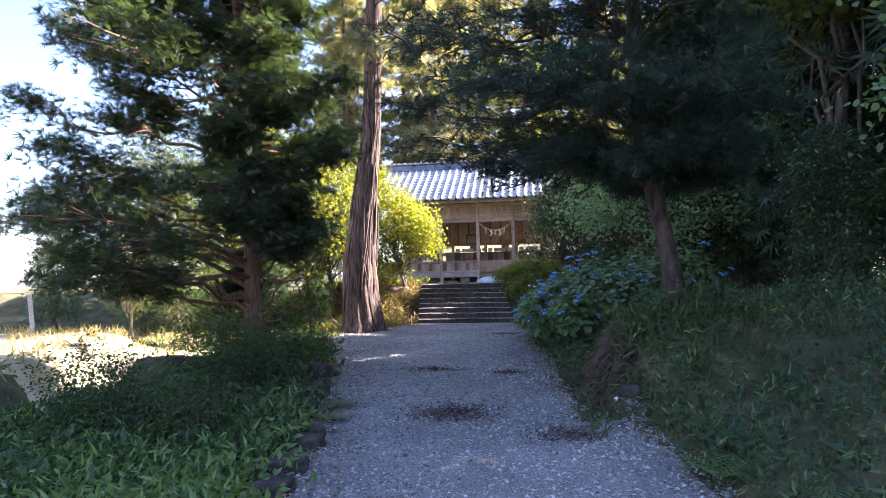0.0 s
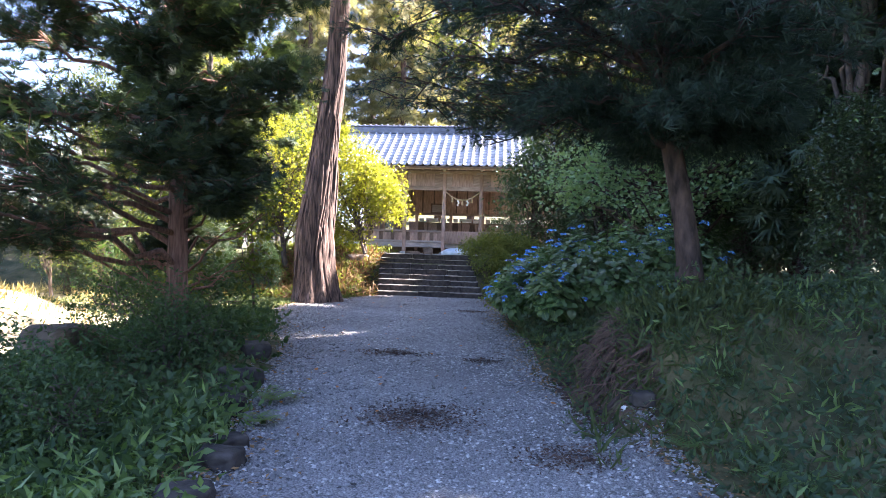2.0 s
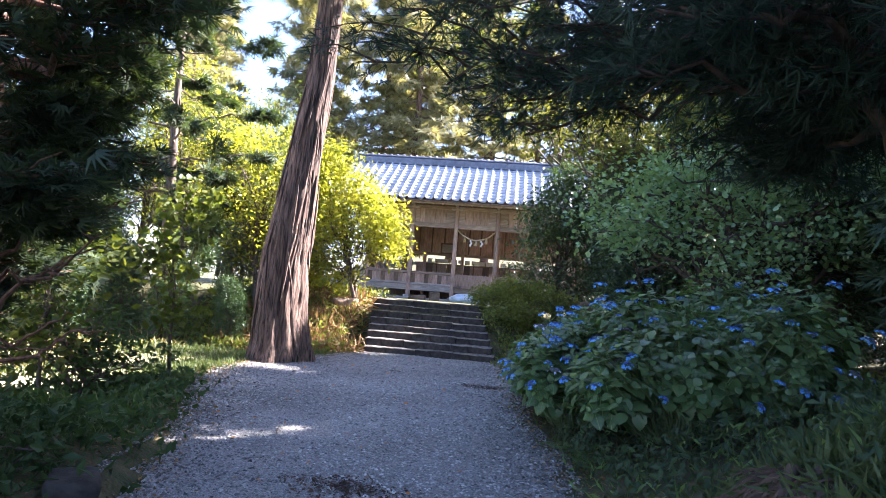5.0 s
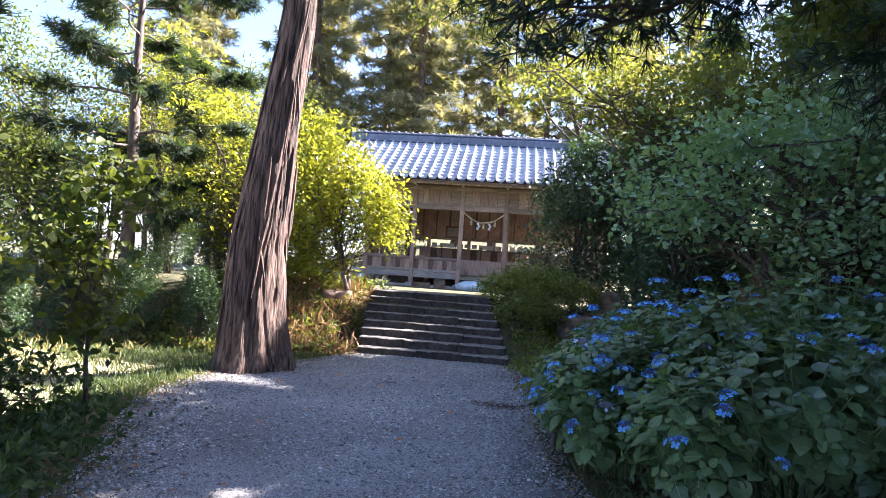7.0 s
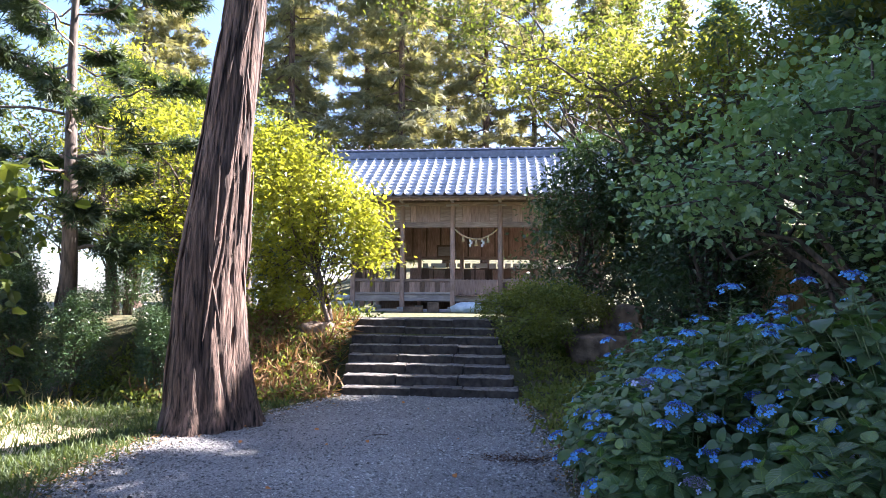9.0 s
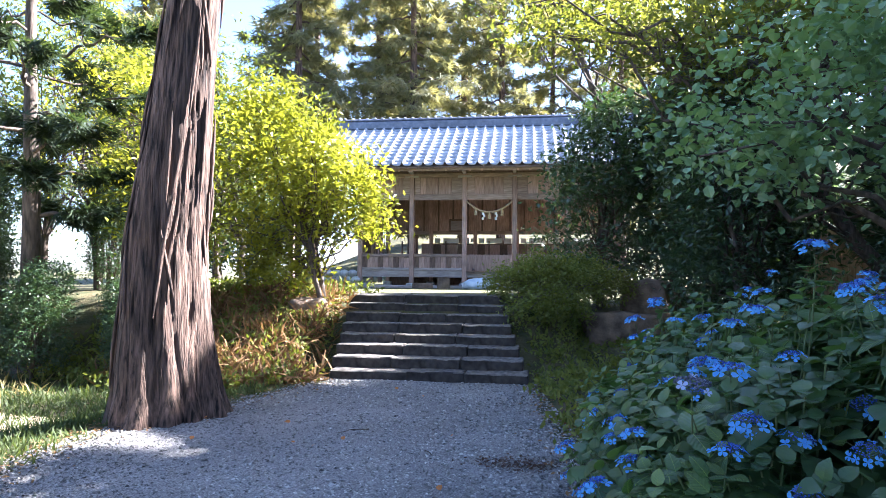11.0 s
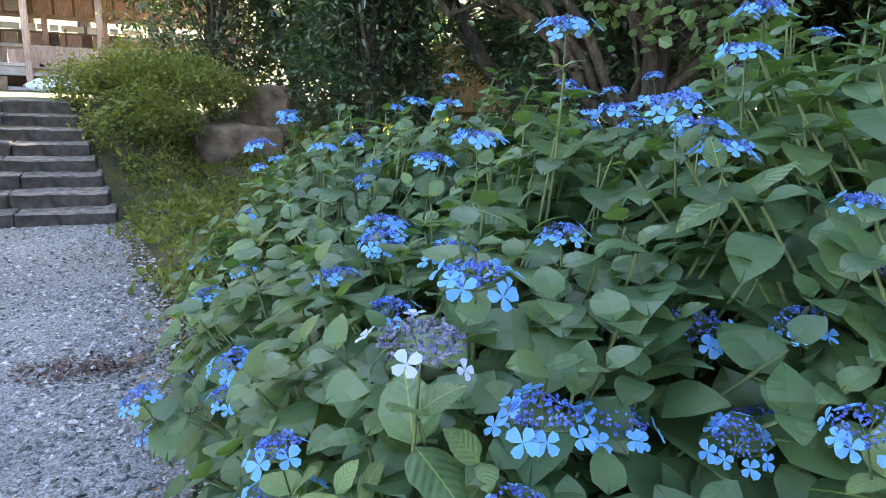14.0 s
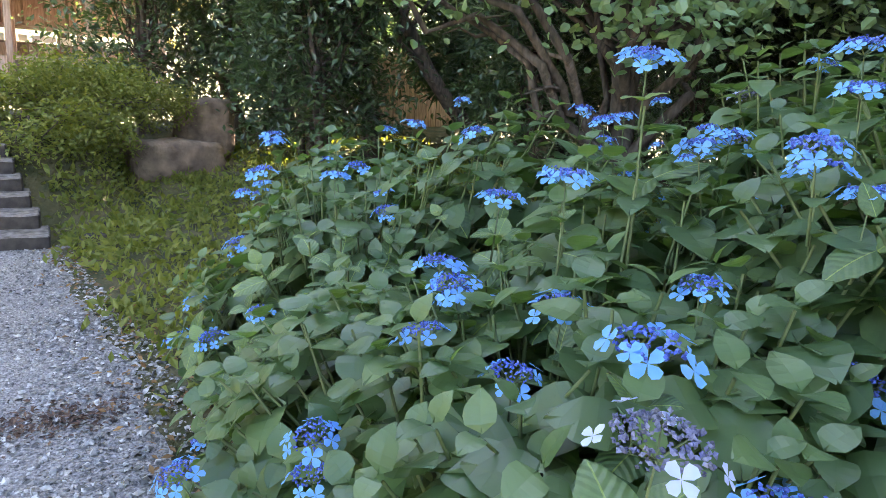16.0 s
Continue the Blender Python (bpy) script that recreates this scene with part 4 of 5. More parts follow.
# evergreen thicket to the right of the steps
thicket = broadleaf("camellia_bush", (3.5, 25.7), [(0, 0, 1.5, 1.4, 1.1, 1.5), (0.1, 0.1, 3.0, 1.3, 1.1, 1.0), (0.5, 0.2, 4.1, 1.0, 0.9, 0.7)], 0.135, CAMELLIA, "dense dark glossy-leaved camellia beside the steps", "bush", 0.06, 1150, 10, 0.15, stems=3, inner=0.5, group="camellias of the thicket")
for x, y, s_, a in ((5.7, 23.4, 1.0, 70), (5.2, 26.2, 1.05, 15), (7.2, 19.6, 0.75, 190), (5.3, 21.9, 0.9, 155), (7.6, 17.6, 0.6, 10), (9.2, 14.0, 0.7, 260), (6.9, 11.8, 0.55, 40), (6.2, 26.5, 1.1, 130), (8.6, 21.6, 1.0, 140), (8.8, 16.0, 1.05, 200), (10.6, 19.0, 1.25, 20), (11.0, 24.5, 1.3, 250), (10.5, 13.0, 1.0, 100), (11.6, 9.0, 1.1, 170), (9.6, 5.5, 1.0, 230), (13.5, 29.0, 1.4, 45), (7.6, 31.5, 1.1, 90), (-4.4, 21.8, 0.4, 30), (-4.9, 19.5, 0.36, 60), (-3.7, 19.9, 0.3, 150), (-7.2, 20.9, 0.5, 220), (-8.8, 22.6, 0.62, 280), (-6.4, 18.2, 0.3, 40), (-11.5, 19.0, 0.6, 90), (-10.6, 24.0, 0.8, 180), (-6.2, 19.8, 0.42, 100), (-8.0, 18.0, 0.45, 170), (-9.6, 20.6, 0.55, 10), (-3.0, 23.0, 0.35, 240), (-6.6, 23.6, 0.5, 310), (13.0, 5.0, 1.3, 60), (-7.5, 30.0, 1.2, 20), (-10.5, 34.0, 1.5, 140)):
    copy_thing(thicket, pose(x, y, float(land(x, y)), 0, 0, a) @ Matrix.Scale(s_, 4))
for x, y, w in ((2.1, 23.4, 0.9),):
    broadleaf("azalea_bush", (x, y), [(-0.45, -0.5, 0.2, 0.45, 0.5, 0.36), (0.1, -0.2, 0.38, 0.6, 0.5, 0.4), (0.45, -0.1, 0.25, 0.45, 0.45, 0.36), (0.25, -1.0, -0.1, 0.5, 0.5, 0.33), (0.5, -0.9, -0.2, 0.38, 0.4, 0.3), (-0.2, -1.4, -0.3, 0.3, 0.4, 0.25), (0.1, 0.6, 0.35, 0.6, 0.5, 0.36), (0.95, -0.2, 0.2, 0.5, 0.45, 0.34), (1.35, 0.2, 0.2, 0.5, 0.4, 0.32), (0.8, 0.6, 0.35, 0.6, 0.5, 0.36)], 0.075, AZALEA, "low rounded yellow-green azalea at the head of the steps", "bush", 0.02, 1150, 16, 0.09, stems=4, inner=0.5, lower=-0.8)
# soft-leaved tree that hangs over the hydrangeas
broadleaf("maple_tree", (6.0, 17.2), [(-1.9, -0.4, 2.2, 1.0, 0.9, 0.28), (-1.6, -0.7, 3.0, 1.1, 1.0, 0.25), (-1.8, 0.7, 2.6, 1.1, 0.9, 0.25), (-0.4, -0.9, 1.9, 0.95, 0.9, 0.3), (-0.2, 0.2, 2.5, 1.1, 1.1, 0.3), (-0.4, -0.7, 3.0, 1.0, 1.0, 0.25), (1.0, -0.8, 2.3, 1.6, 1.3, 0.3), (0.7, -1.5, 3.2, 1.5, 1.2, 0.25), (0.5, 1.6, 3.5, 1.4, 1.6, 0.35), (1.6, 0.4, 2.9, 1.5, 1.2, 0.3), (1.2, 1.8, 4.3, 1.7, 1.6, 0.35), (2.0, -1.2, 3.9, 1.5, 1.2, 0.3)], 0.085, MAPLE, "slender tree with soft pale green leaves over the hydrangeas", "tree", 0.12, 1350, 12, 0.19, ROUND_LEAF, inner=0.05, lower=-1, boughs=3)
broadleaf("wood_edge_tree", (8.4, 10.4), [(0, 0, 2.4, 1.6, 1.4, 0.7), (0.3, -0.5, 3.6, 1.7, 1.5, 0.7), (-0.5, 0.3, 4.8, 1.6, 1.4, 0.7), (1.4, 0.2, 3.2, 1.3, 1.2, 0.6), (0.5, 0, 6.0, 1.4, 1.3, 0.7)], 0.11, MAPLE, "broad-leaved tree at the edge of the shaded wood", "tree", 0.12, 620, 10, 0.2, ROUND_LEAF, inner=0.2, lower=-1, boughs=4)
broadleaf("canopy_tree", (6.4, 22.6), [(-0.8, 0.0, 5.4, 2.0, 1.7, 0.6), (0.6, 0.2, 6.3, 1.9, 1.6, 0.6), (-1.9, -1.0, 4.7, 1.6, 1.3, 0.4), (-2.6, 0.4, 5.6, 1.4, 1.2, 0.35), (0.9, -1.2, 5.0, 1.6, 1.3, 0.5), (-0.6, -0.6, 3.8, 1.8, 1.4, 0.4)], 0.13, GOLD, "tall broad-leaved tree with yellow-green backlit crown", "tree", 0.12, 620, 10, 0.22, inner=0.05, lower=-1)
# added up-sun, mostly out of view: its crown keeps sun off the gravel
broadleaf("sun_blocker_tree", (7.9, 18.6), [(-0.6, 0, 5.6, 1.5, 1.6, 0.7), (0.6, 0.5, 6.6, 1.7, 1.7, 0.8), (-0.8, 0.6, 7.6, 1.8, 1.7, 0.8), (0, -0.6, 8.6, 1.8, 1.6, 0.9), (0.2, 0.4, 9.7, 1.4, 1.3, 0.7), (-1.6, -0.8, 6.4, 1.2, 1.2, 0.6)], 0.17, BROAD, "tall broad-leaved tree added to keep sun off the path", "tree", 0.13, 950, 9, 0.24, ROUND_LEAF, inner=0.1, lower=-1, boughs=4)
# second added sun blocker, for the nearer stretch of path
copy_thing(bpy.data.objects["sun_blocker_tree"], pose(8.2, 14.5, float(land(8.2, 14.5)), 0, 0, 100))
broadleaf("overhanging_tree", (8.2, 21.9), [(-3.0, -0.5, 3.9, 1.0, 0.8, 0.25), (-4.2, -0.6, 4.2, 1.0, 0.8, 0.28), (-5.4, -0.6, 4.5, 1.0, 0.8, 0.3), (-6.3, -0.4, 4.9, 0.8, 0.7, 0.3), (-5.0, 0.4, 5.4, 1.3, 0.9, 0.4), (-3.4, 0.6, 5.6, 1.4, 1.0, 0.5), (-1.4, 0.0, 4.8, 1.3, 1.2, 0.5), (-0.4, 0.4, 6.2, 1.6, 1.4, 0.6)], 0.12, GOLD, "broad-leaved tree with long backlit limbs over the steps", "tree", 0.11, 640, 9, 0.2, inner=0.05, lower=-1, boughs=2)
limb_ = tubes("limb", [(bend((0, 0, 2.6), (-6.2, -0.6, 4.6), -0.35, 14, 0.05), np.linspace(0.08, 0.012, 14))], 8)
link("limb", limb_, BARK, bpy.data.objects["overhanging_tree"])
broadleaf("tall_canopy_tree", (5.6, 27.2), [(-4.2, -2.0, 7.0, 1.6, 1.2, 0.5), (-5.6, -2.4, 7.6, 1.5, 1.2, 0.5), (-3.0, -1.6, 6.2, 1.3, 1.0, 0.45), (-1.6, -0.8, 7.4, 1.6, 1.3, 0.7), (0, 0, 8.4, 1.8, 1.6, 0.9), (-3.6, -1.0, 8.8, 1.9, 1.5, 0.6)], 0.13, BROAD, "tall broad-leaved tree whose boughs hang above the steps", "tree", 0.1, 520, 9, 0.24, inner=0.05, lower=-1, boughs=2)
# trees in the sunlight behind the cedar and the juniper
for x, y, s, k in ((-3.7, 21.2, 0.9, 0), (-7.2, 18.4, 1.0, 1), (-4.9, 22.4, 0.85, 2), (-6.8, 23.5, 1.2, 0), (-9.0, 19.8, 1.0, 1), (-4.6, 25.5, 1.1, 2)):
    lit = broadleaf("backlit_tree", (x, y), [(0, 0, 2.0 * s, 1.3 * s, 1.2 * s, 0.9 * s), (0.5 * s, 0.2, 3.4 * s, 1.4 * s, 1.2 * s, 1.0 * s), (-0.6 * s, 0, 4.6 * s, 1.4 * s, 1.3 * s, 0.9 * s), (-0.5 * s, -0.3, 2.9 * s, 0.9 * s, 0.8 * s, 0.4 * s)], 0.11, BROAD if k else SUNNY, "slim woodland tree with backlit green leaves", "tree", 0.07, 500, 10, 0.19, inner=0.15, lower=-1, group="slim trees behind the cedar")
for x, y, s_, a in ((-9.5, 22.5, 1.0, 50), (-4.9, 14.9, 0.42, 20), (-7.4, 16.6, 0.5, 90), (-3.4, 13.4, 0.3, 200), (-13, 27, 1.0, 120), (-10, 28, 1.2, 200), (-17, 22, 0.6, 300), (-22, 27, 0.7, 10), (-6.0, 27.0, 0.9, 80), (-14.5, 17.5, 0.5, 160), (-8.5, 24.0, 1.1, 250)):
    copy_thing(lit, pose(x, y, float(land(x, y)), 0, 0, a) @ Matrix.Scale(s_, 4))
conifer("woodland_conifer", (-5.45, 20.0), 9, 0.16, ([0, 0.3, 0.4, 0.7, 1], [0.5, 1.2, 2.2, 1.8, 0.3]), 36, JUNIPER, BARK, "dark conifer with a few bare lower limbs", SPRIG, 0.2, 26, 0.25, 0.1, 0.2, bare=0.4, subs=9)
broadleaf("understory_shrub", (-2.1, 13.3), [(0, 0, 0.6, 0.5, 0.45, 0.5), (-0.6, 0.1, 0.9, 0.6, 0.5, 0.7), (-1.3, -0.3, 0.9, 0.7, 0.6, 0.8)], 0.1, SHADE_LEAF, "loose broad-leaved shrub at the edge of the path", "shrub", 0.03, 300, 9, 0.12, stems=4, inner=0.2, lower=-1)
broadleaf("understory_shrub", (-0.85, 9.3), [(0, 0, 0.45, 0.55, 0.5, 0.42), (-0.6, 0.3, 0.6, 0.7, 0.5, 0.5), (0.0, 0.8, 0.35, 0.4, 0.4, 0.35)], 0.045, SHADE_LEAF, "small-leaved dark shrub at the edge of the path", "shrub", 0.025, 560, 14, 0.1, stems=4, inner=0.2, lower=-1)
broadleaf("understory_shrub", (-1.3, 7.7), [(0, 0, 0.45, 0.6, 0.5, 0.45), (-0.7, 0.2, 0.5, 0.6, 0.5, 0.45)], 0.05, SHADE_LEAF, "small-leaved dark shrub on the bank under the juniper", "shrub", 0.02, 420, 13, 0.1, stems=4, inner=0.2, lower=-1)
broadleaf("sapling", (-1.75, 13.9), [(0, 0, 1.0, 0.35, 0.3, 0.35), (-0.3, 0.1, 1.6, 0.45, 0.4, 0.4), (0.1, 0, 2.2, 0.4, 0.4, 0.4)], 0.1, BROAD, "slender young tree with scattered green leaves", "sapling", 0.022, 110, 7, 0.12, ROUND_LEAF, inner=0.1, lower=-1, boughs=4, group="saplings at the edge of the path")
broadleaf("sapling", (-2.5, 12.7), [(0, 0, 0.9, 0.4, 0.35, 0.4), (0.2, 0.1, 1.7, 0.5, 0.4, 0.45), (-0.2, 0, 2.5, 0.45, 0.4, 0.45)], 0.1, BROAD, "slender young tree with scattered green leaves", "sapling", 0.022, 130, 7, 0.12, ROUND_LEAF, inner=0.1, lower=-1, boughs=4, group="saplings at the edge of the path")
broadleaf("understory_shrub", (-0.35, 7.2), [(-0.1, 0, 0.4, 0.3, 0.3, 0.35), (-0.35, 0.2, 0.55, 0.35, 0.3, 0.3)], 0.045, SHADE_LEAF, "small-leaved dark shrub at the edge of the path", "shrub", 0.02, 260, 12, 0.08, stems=3, inner=0.2, lower=-1)

# tall cedars behind the hall and the dark wood on the right
first = conifer("forest_cedar", (-4.0, 44.0), 24, 0.3, ([0, 0.15, 0.25, 0.7, 1], [0.2, 0.8, 2.7, 2.3, 0.4]), 80, CEDAR, BARK_CEDAR, "tall straight forest cedar with drooping sprays", SPRIG, 0.55, 7, 0.1, -0.25, 0.6, bare=0.05, subs=9, group="cedars of the wood", least=0.012)
for k, (x, y, s) in enumerate(((6.8, 46, 0.8), (0.4, 47.5, 0.95), (3.4, 52, 0.9), (-2.4, 54, 1.05), (9.5, 53, 0.8), (-6.8, 48, 0.95), (-9.5, 42, 1.0), (-12, 52, 1.1), (-7, 60, 1.2), (-14, 36, 0.75), (-18, 46, 0.9), (14, 58, 0.8))):
    copy_thing(first, pose(x, y, float(land(x, y)), 0, 0, k * 67) @ Matrix.Scale(s, 4))
dark = conifer("forest_pine", (10.5, 11.0), 12, 0.2, ([0, 0.12, 0.25, 0.6, 1], [0.3, 1.0, 2.6, 2.2, 0.3]), 60, FOREST, BARK_PINE, "tall dark conifer in the shaded wood, some copies added to block the sun", SPRIG, 0.46, 8, 0.1, 0.0, 0.3, bare=0.1, subs=9, group="dark conifers of the wood", least=0.012)
# nearer copies are added, mostly hidden, to block sun from path and steps
for k, (x, y, s) in enumerate(((12.0, 23.8, 1.0), (9.4, 19.2, 0.78), (9.2, 21.2, 0.76), (8.8, 23.5, 0.8), (8.1, 15.9, 0.85), (7.1, 26.3, 0.66), (12.5, 18.5, 0.95), (12.5, 15.0, 1.05), (13, 8, 1.1), (16, 13, 1.1), (17, 20, 1.0), (15, 4, 1.2))):
    copy_thing(dark, pose(x, y, float(land(x, y)), 0, 0, k * 83) @ Matrix.Scale(s, 4))


# ---- hydrangeas ----
def hyd_leaf_shape(n=9, across=(-1, -0.5, 0, 0.5, 1)):
    """A broad toothed, pointed leaf with a folded midrib; length 1."""
    v, uv, f = [], [], []
    for i in range(n):
        u = i / (n - 1)
        w = 0.4 * math.sin(math.pi * min(1, u * 1.02) ** 0.75) ** 0.72 if 0 < i < n - 1 else 0.005
        z = -0.25 * (u - 0.3) ** 2
        for s in across:
            tooth = 0.018 * (i % 2) if abs(s) == 1 else 0
            v.append((u + (0.02 if abs(s) == 1 else 0), s * (w + tooth), z + 0.1 * w * abs(s) * 2.2 - 0.05 * abs(s) ** 3))
            uv.append((u, s * w))
    for i in range(n - 1):
        w_ = len(across)
        for k in range(w_ - 1):
            a = i * w_ + k
            f.append((a, a + 1, a + w_ + 1, a + w_))
    return np.array(v), np.array(f), np.array(uv)


lv, lf, luv = hyd_leaf_shape()
leaf_mes = []
for q in range(4):
    w = lv.copy()
    w[:, 2] += 0.05 * q * w[:, 0] ** 2 - 0.12 * q * w[:, 1] ** 2 + 0.012 * np.sin(w[:, 0] * 17 + q) * np.sign(w[:, 1])
    w[:, 1] *= 1 - 0.06 * q
    leaf_mes.append(raw("leaf", w, lf, True, luv))
    leaf_mes[-1].materials.append(HYD_LEAF)


young_mes = []
for me_ in leaf_mes[:2]:
    y_ = me_.copy()
    y_.materials.clear()
    y_.materials.append(HYD_YOUNG)
    young_mes.append(y_)


def floret(r):
    """Four rounded petals; unit size."""
    v, f = [(0, 0, 0)], []
    for k in range(4):
        a = k * math.pi / 2 + r.normal(0, 0.08)
        rad_ = r.uniform(0.85, 1.1)
        b = len(v)
        for da, rr, z in ((-0.62, 0.6, 0.05), (-0.42, 0.95, 0.1), (0, 1.05, 0.06), (0.42, 0.95, 0.1), (0.62, 0.6, 0.05)):
            v.append((rad_ * rr * math.cos(a + da), rad_ * rr * math.sin(a + da), z + r.normal(0, 0.04)))
        f += [(0, b, b + 1), (0, b + 1, b + 2), (0, b + 2, b + 3), (0, b + 3, b + 4)]
    return np.array(v), np.array(f)


FLORETS = []
for q in range(6):
    fv, ff = floret(np.random.default_rng(40 + q))
    FLORETS.append(raw("floret", fv, ff, True))
    FLORETS[-1].materials.append(PALE_PETAL if q == 5 else PETAL)


def head_plan(seed, n_out, rad_, grey):
    """One kind of flower head: its rays, its buds and the places of its outer florets."""
    r = np.random.default_rng(seed)
    places = []
    for i in range(n_out):
        a = 2 * math.pi * i / n_out + r.normal(0, 0.25)
        Z = Vector((math.cos(a) * 0.75, math.sin(a) * 0.75, 0.8 + r.normal(0, 0.2))).normalized()
        X = Z.orthogonal().normalized()
        m = Matrix((X, Z.cross(X), Z)).transposed().to_4x4()
        m.translation = Vector((math.cos(a), math.sin(a), 0)) * rad_ * r.uniform(0.85, 1.15) + Vector((0, 0, r.normal(-0.006, 0.008)))
        places.append((m @ Matrix.Rotation(r.uniform(0, 6), 4, "Z") @ Matrix.Scale(r.uniform(0.019, 0.028) * (0.8 if grey else 1.0), 4), int(r.integers(5)) if not grey else 5))
    m = 240 if grey else 100
    rr = np.sqrt(r.random(m)) * rad_ * 0.85
    th = r.random(m) * 6.283
    P = np.stack([rr * np.cos(th), rr * np.sin(th), 0.012 - 0.9 * rr ** 2 / rad_ * 0.25 + r.normal(0, 0.004, m)], -1)
    centre = strewn("buds", STONE, P, dirs(m, r=r), np.repeat([[0, 0, 1.0]], m, 0) + r.normal(0, 0.3, (m, 3)), r.uniform(0.0034, 0.0064, m))
    centre.materials.append(GREY_BUD if grey else BUD)
    ls = [([(0, 0, -0.2), (0, 0, -0.03), (rad_ * 0.75 * math.cos(q), rad_ * 0.75 * math.sin(q), -0.004)], [0.0035, 0.002, 0.001]) for q in np.linspace(0, 6.28, 9)[:-1]]
    ray = tubes("flower_head", ls, 4)
    ray.materials.append(STALK)
    return ray, centre, places


HEADS = [head_plan(s, n, q, g) for s, n, q, g in ((0, 8, 0.062, False), (1, 6, 0.055, False), (2, 10, 0.07, False), (3, 5, 0.05, False), (4, 5, 0.075, True), (5, 7, 0.06, False))]
iv, if_, _ = hyd_leaf_shape(6, (-1, 0, 1))


def hydrangea(base, crowns, shoots, flowers, label, listed=290, front=(0, -1), size=0.145, tall=()):
    """A lacecap hydrangea: stems that end in pairs of leaves on the surface of its rounded crowns, and flat flower heads.
    tall: (x, y, z, kind of head, size) of shoots that stand out."""
    z0 = float(land(*base))
    ob = thing("hydrangea", (*base, z0), label, "hydrangea", "hydrangeas beside the path")
    tot = sum(c[3] * c[4] for c in crowns)
    tips, norms = [], []
    for cx, cy, cz, rx, ry, rz in crowns:
        n = int(shoots * rx * ry / tot)
        d = dirs(n * 3)
        d = d[d[:, 2] > -0.35][:n]
        k = 0.82 + 0.24 * rng.random(len(d))
        tips.append(np.array((cx, cy, cz)) + d * k[:, None] * (rx, ry, rz)), norms.append(unit(d + [0, 0, 0.5]))
    T, Nn = np.concatenate(tips), np.concatenate(norms)
    inside = np.zeros(len(T), bool)
    for cx, cy, cz, rx, ry, rz in crowns:
        inside |= (((T - (cx, cy, cz)) / (rx, ry, rz)) ** 2).sum(1) < 0.6
    T, Nn = T[~inside], Nn[~inside]
    T[:, 2] = np.maximum(T[:, 2], 0.12)
    order = np.argsort(-(T @ np.array((*front, 0.5))))
    T, Nn = T[order], Nn[order]
    if tall:
        own = np.array([q[:3] for q in tall]) - (*base, z0)
        T = np.concatenate([own - [0, 0, 0.11], T])
        Nn = np.concatenate([unit(rng.normal(0, 0.15, (len(own), 3)) + [-0.15, -0.15, 1.0]), Nn])
    stems, made, rest = [], 0, []
    for i, (p, n_) in enumerate(zip(T, Nn)):
        stems.append((bend((p[0] * 0.35, p[1] * 0.35, 0.0), p - n_ * 0.02, -0.08, 6, 0.02), np.linspace(0.008, 0.0035, 6)))
        a0 = rng.uniform(0, 6.28)
        for lev in range(3):
            for s in (0, math.pi):
                a = a0 + lev * math.pi / 2 + s + rng.normal(0, 0.2)
                t1 = unit(np.cross(n_, [0.3, 0.1, 0.9]))
                t2 = np.cross(n_, t1)
                d = unit((t1 * math.cos(a) + t2 * math.sin(a)) + n_ * (0.5 - 0.3 * lev) + rng.normal(0, 0.12, 3) - [0, 0, 0.12 * lev])
                L_ = size * (0.45 + 0.35 * lev) * rng.uniform(0.75, 1.2)
                f_ = p - n_ * 0.05 * lev * (1 + 0.6 * lev)
                upv = n_ * 0.6 + [0, 0, 0.8] + rng.normal(0, 0.2, 3)
                if made < listed:
                    X = Vector(d)
                    Y = Vector(upv).cross(X).normalized()
                    Z = X.cross(Y)
                    m = Matrix((X, Y, Z)).transposed().to_4x4()
                    m.translation = f_
                    lo = link("leaf", young_mes[rng.integers(2)] if lev == 0 and i % 3 == 0 else leaf_mes[rng.integers(4)], None, ob)
                    lo.matrix_local = m @ Matrix.Scale(L_, 4)
                    made += 1
                else:
                    rest.append((f_, d, upv, L_))
    link("stem_mass", tubes("stem_mass", stems, 5), STALK, ob)["kind"] = "stuff"
    if rest:
        fo = link("inner_leaves", strewn("inner_leaves", (iv, if_), np.array([q[0] for q in rest]), np.array([q[1] for q in rest]), np.array([q[2] for q in rest]), np.array([q[3] for q in rest])), HYD_SOFT, ob)
        fo["kind"] = "stuff"
    pick = list(range(len(tall))) + [len(tall) + k for k in rng.permutation(len(T) - len(tall))[:flowers]]
    for q in pick:
        p, n_ = T[q], unit(Nn[q] * 0.7 + [0, 0, 1.1] + rng.normal(0, 0.16, 3))
        r_, c_, places = HEADS[tall[q][3] if q < len(tall) else rng.choice(6, p=[0.25, 0.2, 0.2, 0.15, 0.04, 0.16])]
        Z = Vector(n_)
        X = Z.orthogonal().normalized()
        m = Matrix((X, Z.cross(X), Z)).transposed().to_4x4()
        m.translation = p + (np.array((0, 0, 0.11)) if q < len(tall) else unit(n_ + Nn[q] * 0.6) * rng.uniform(0.07, 0.15))
        h = link("flower_head", r_, None, ob, "flat lacecap head of blue flowers")
        h.matrix_local = m @ Matrix.Rotation(rng.uniform(0, 6), 4, "Z") @ Matrix.Scale(tall[q][4] if q < len(tall) else rng.uniform(0.7, 1.05), 4)
        link("flower_centre", c_, None, h, "cluster of tiny dark blue buds")["kind"] = "stuff"
        for pm, q_ in places:
            link("floret", FLORETS[q_], None, h).matrix_local = pm
    return ob


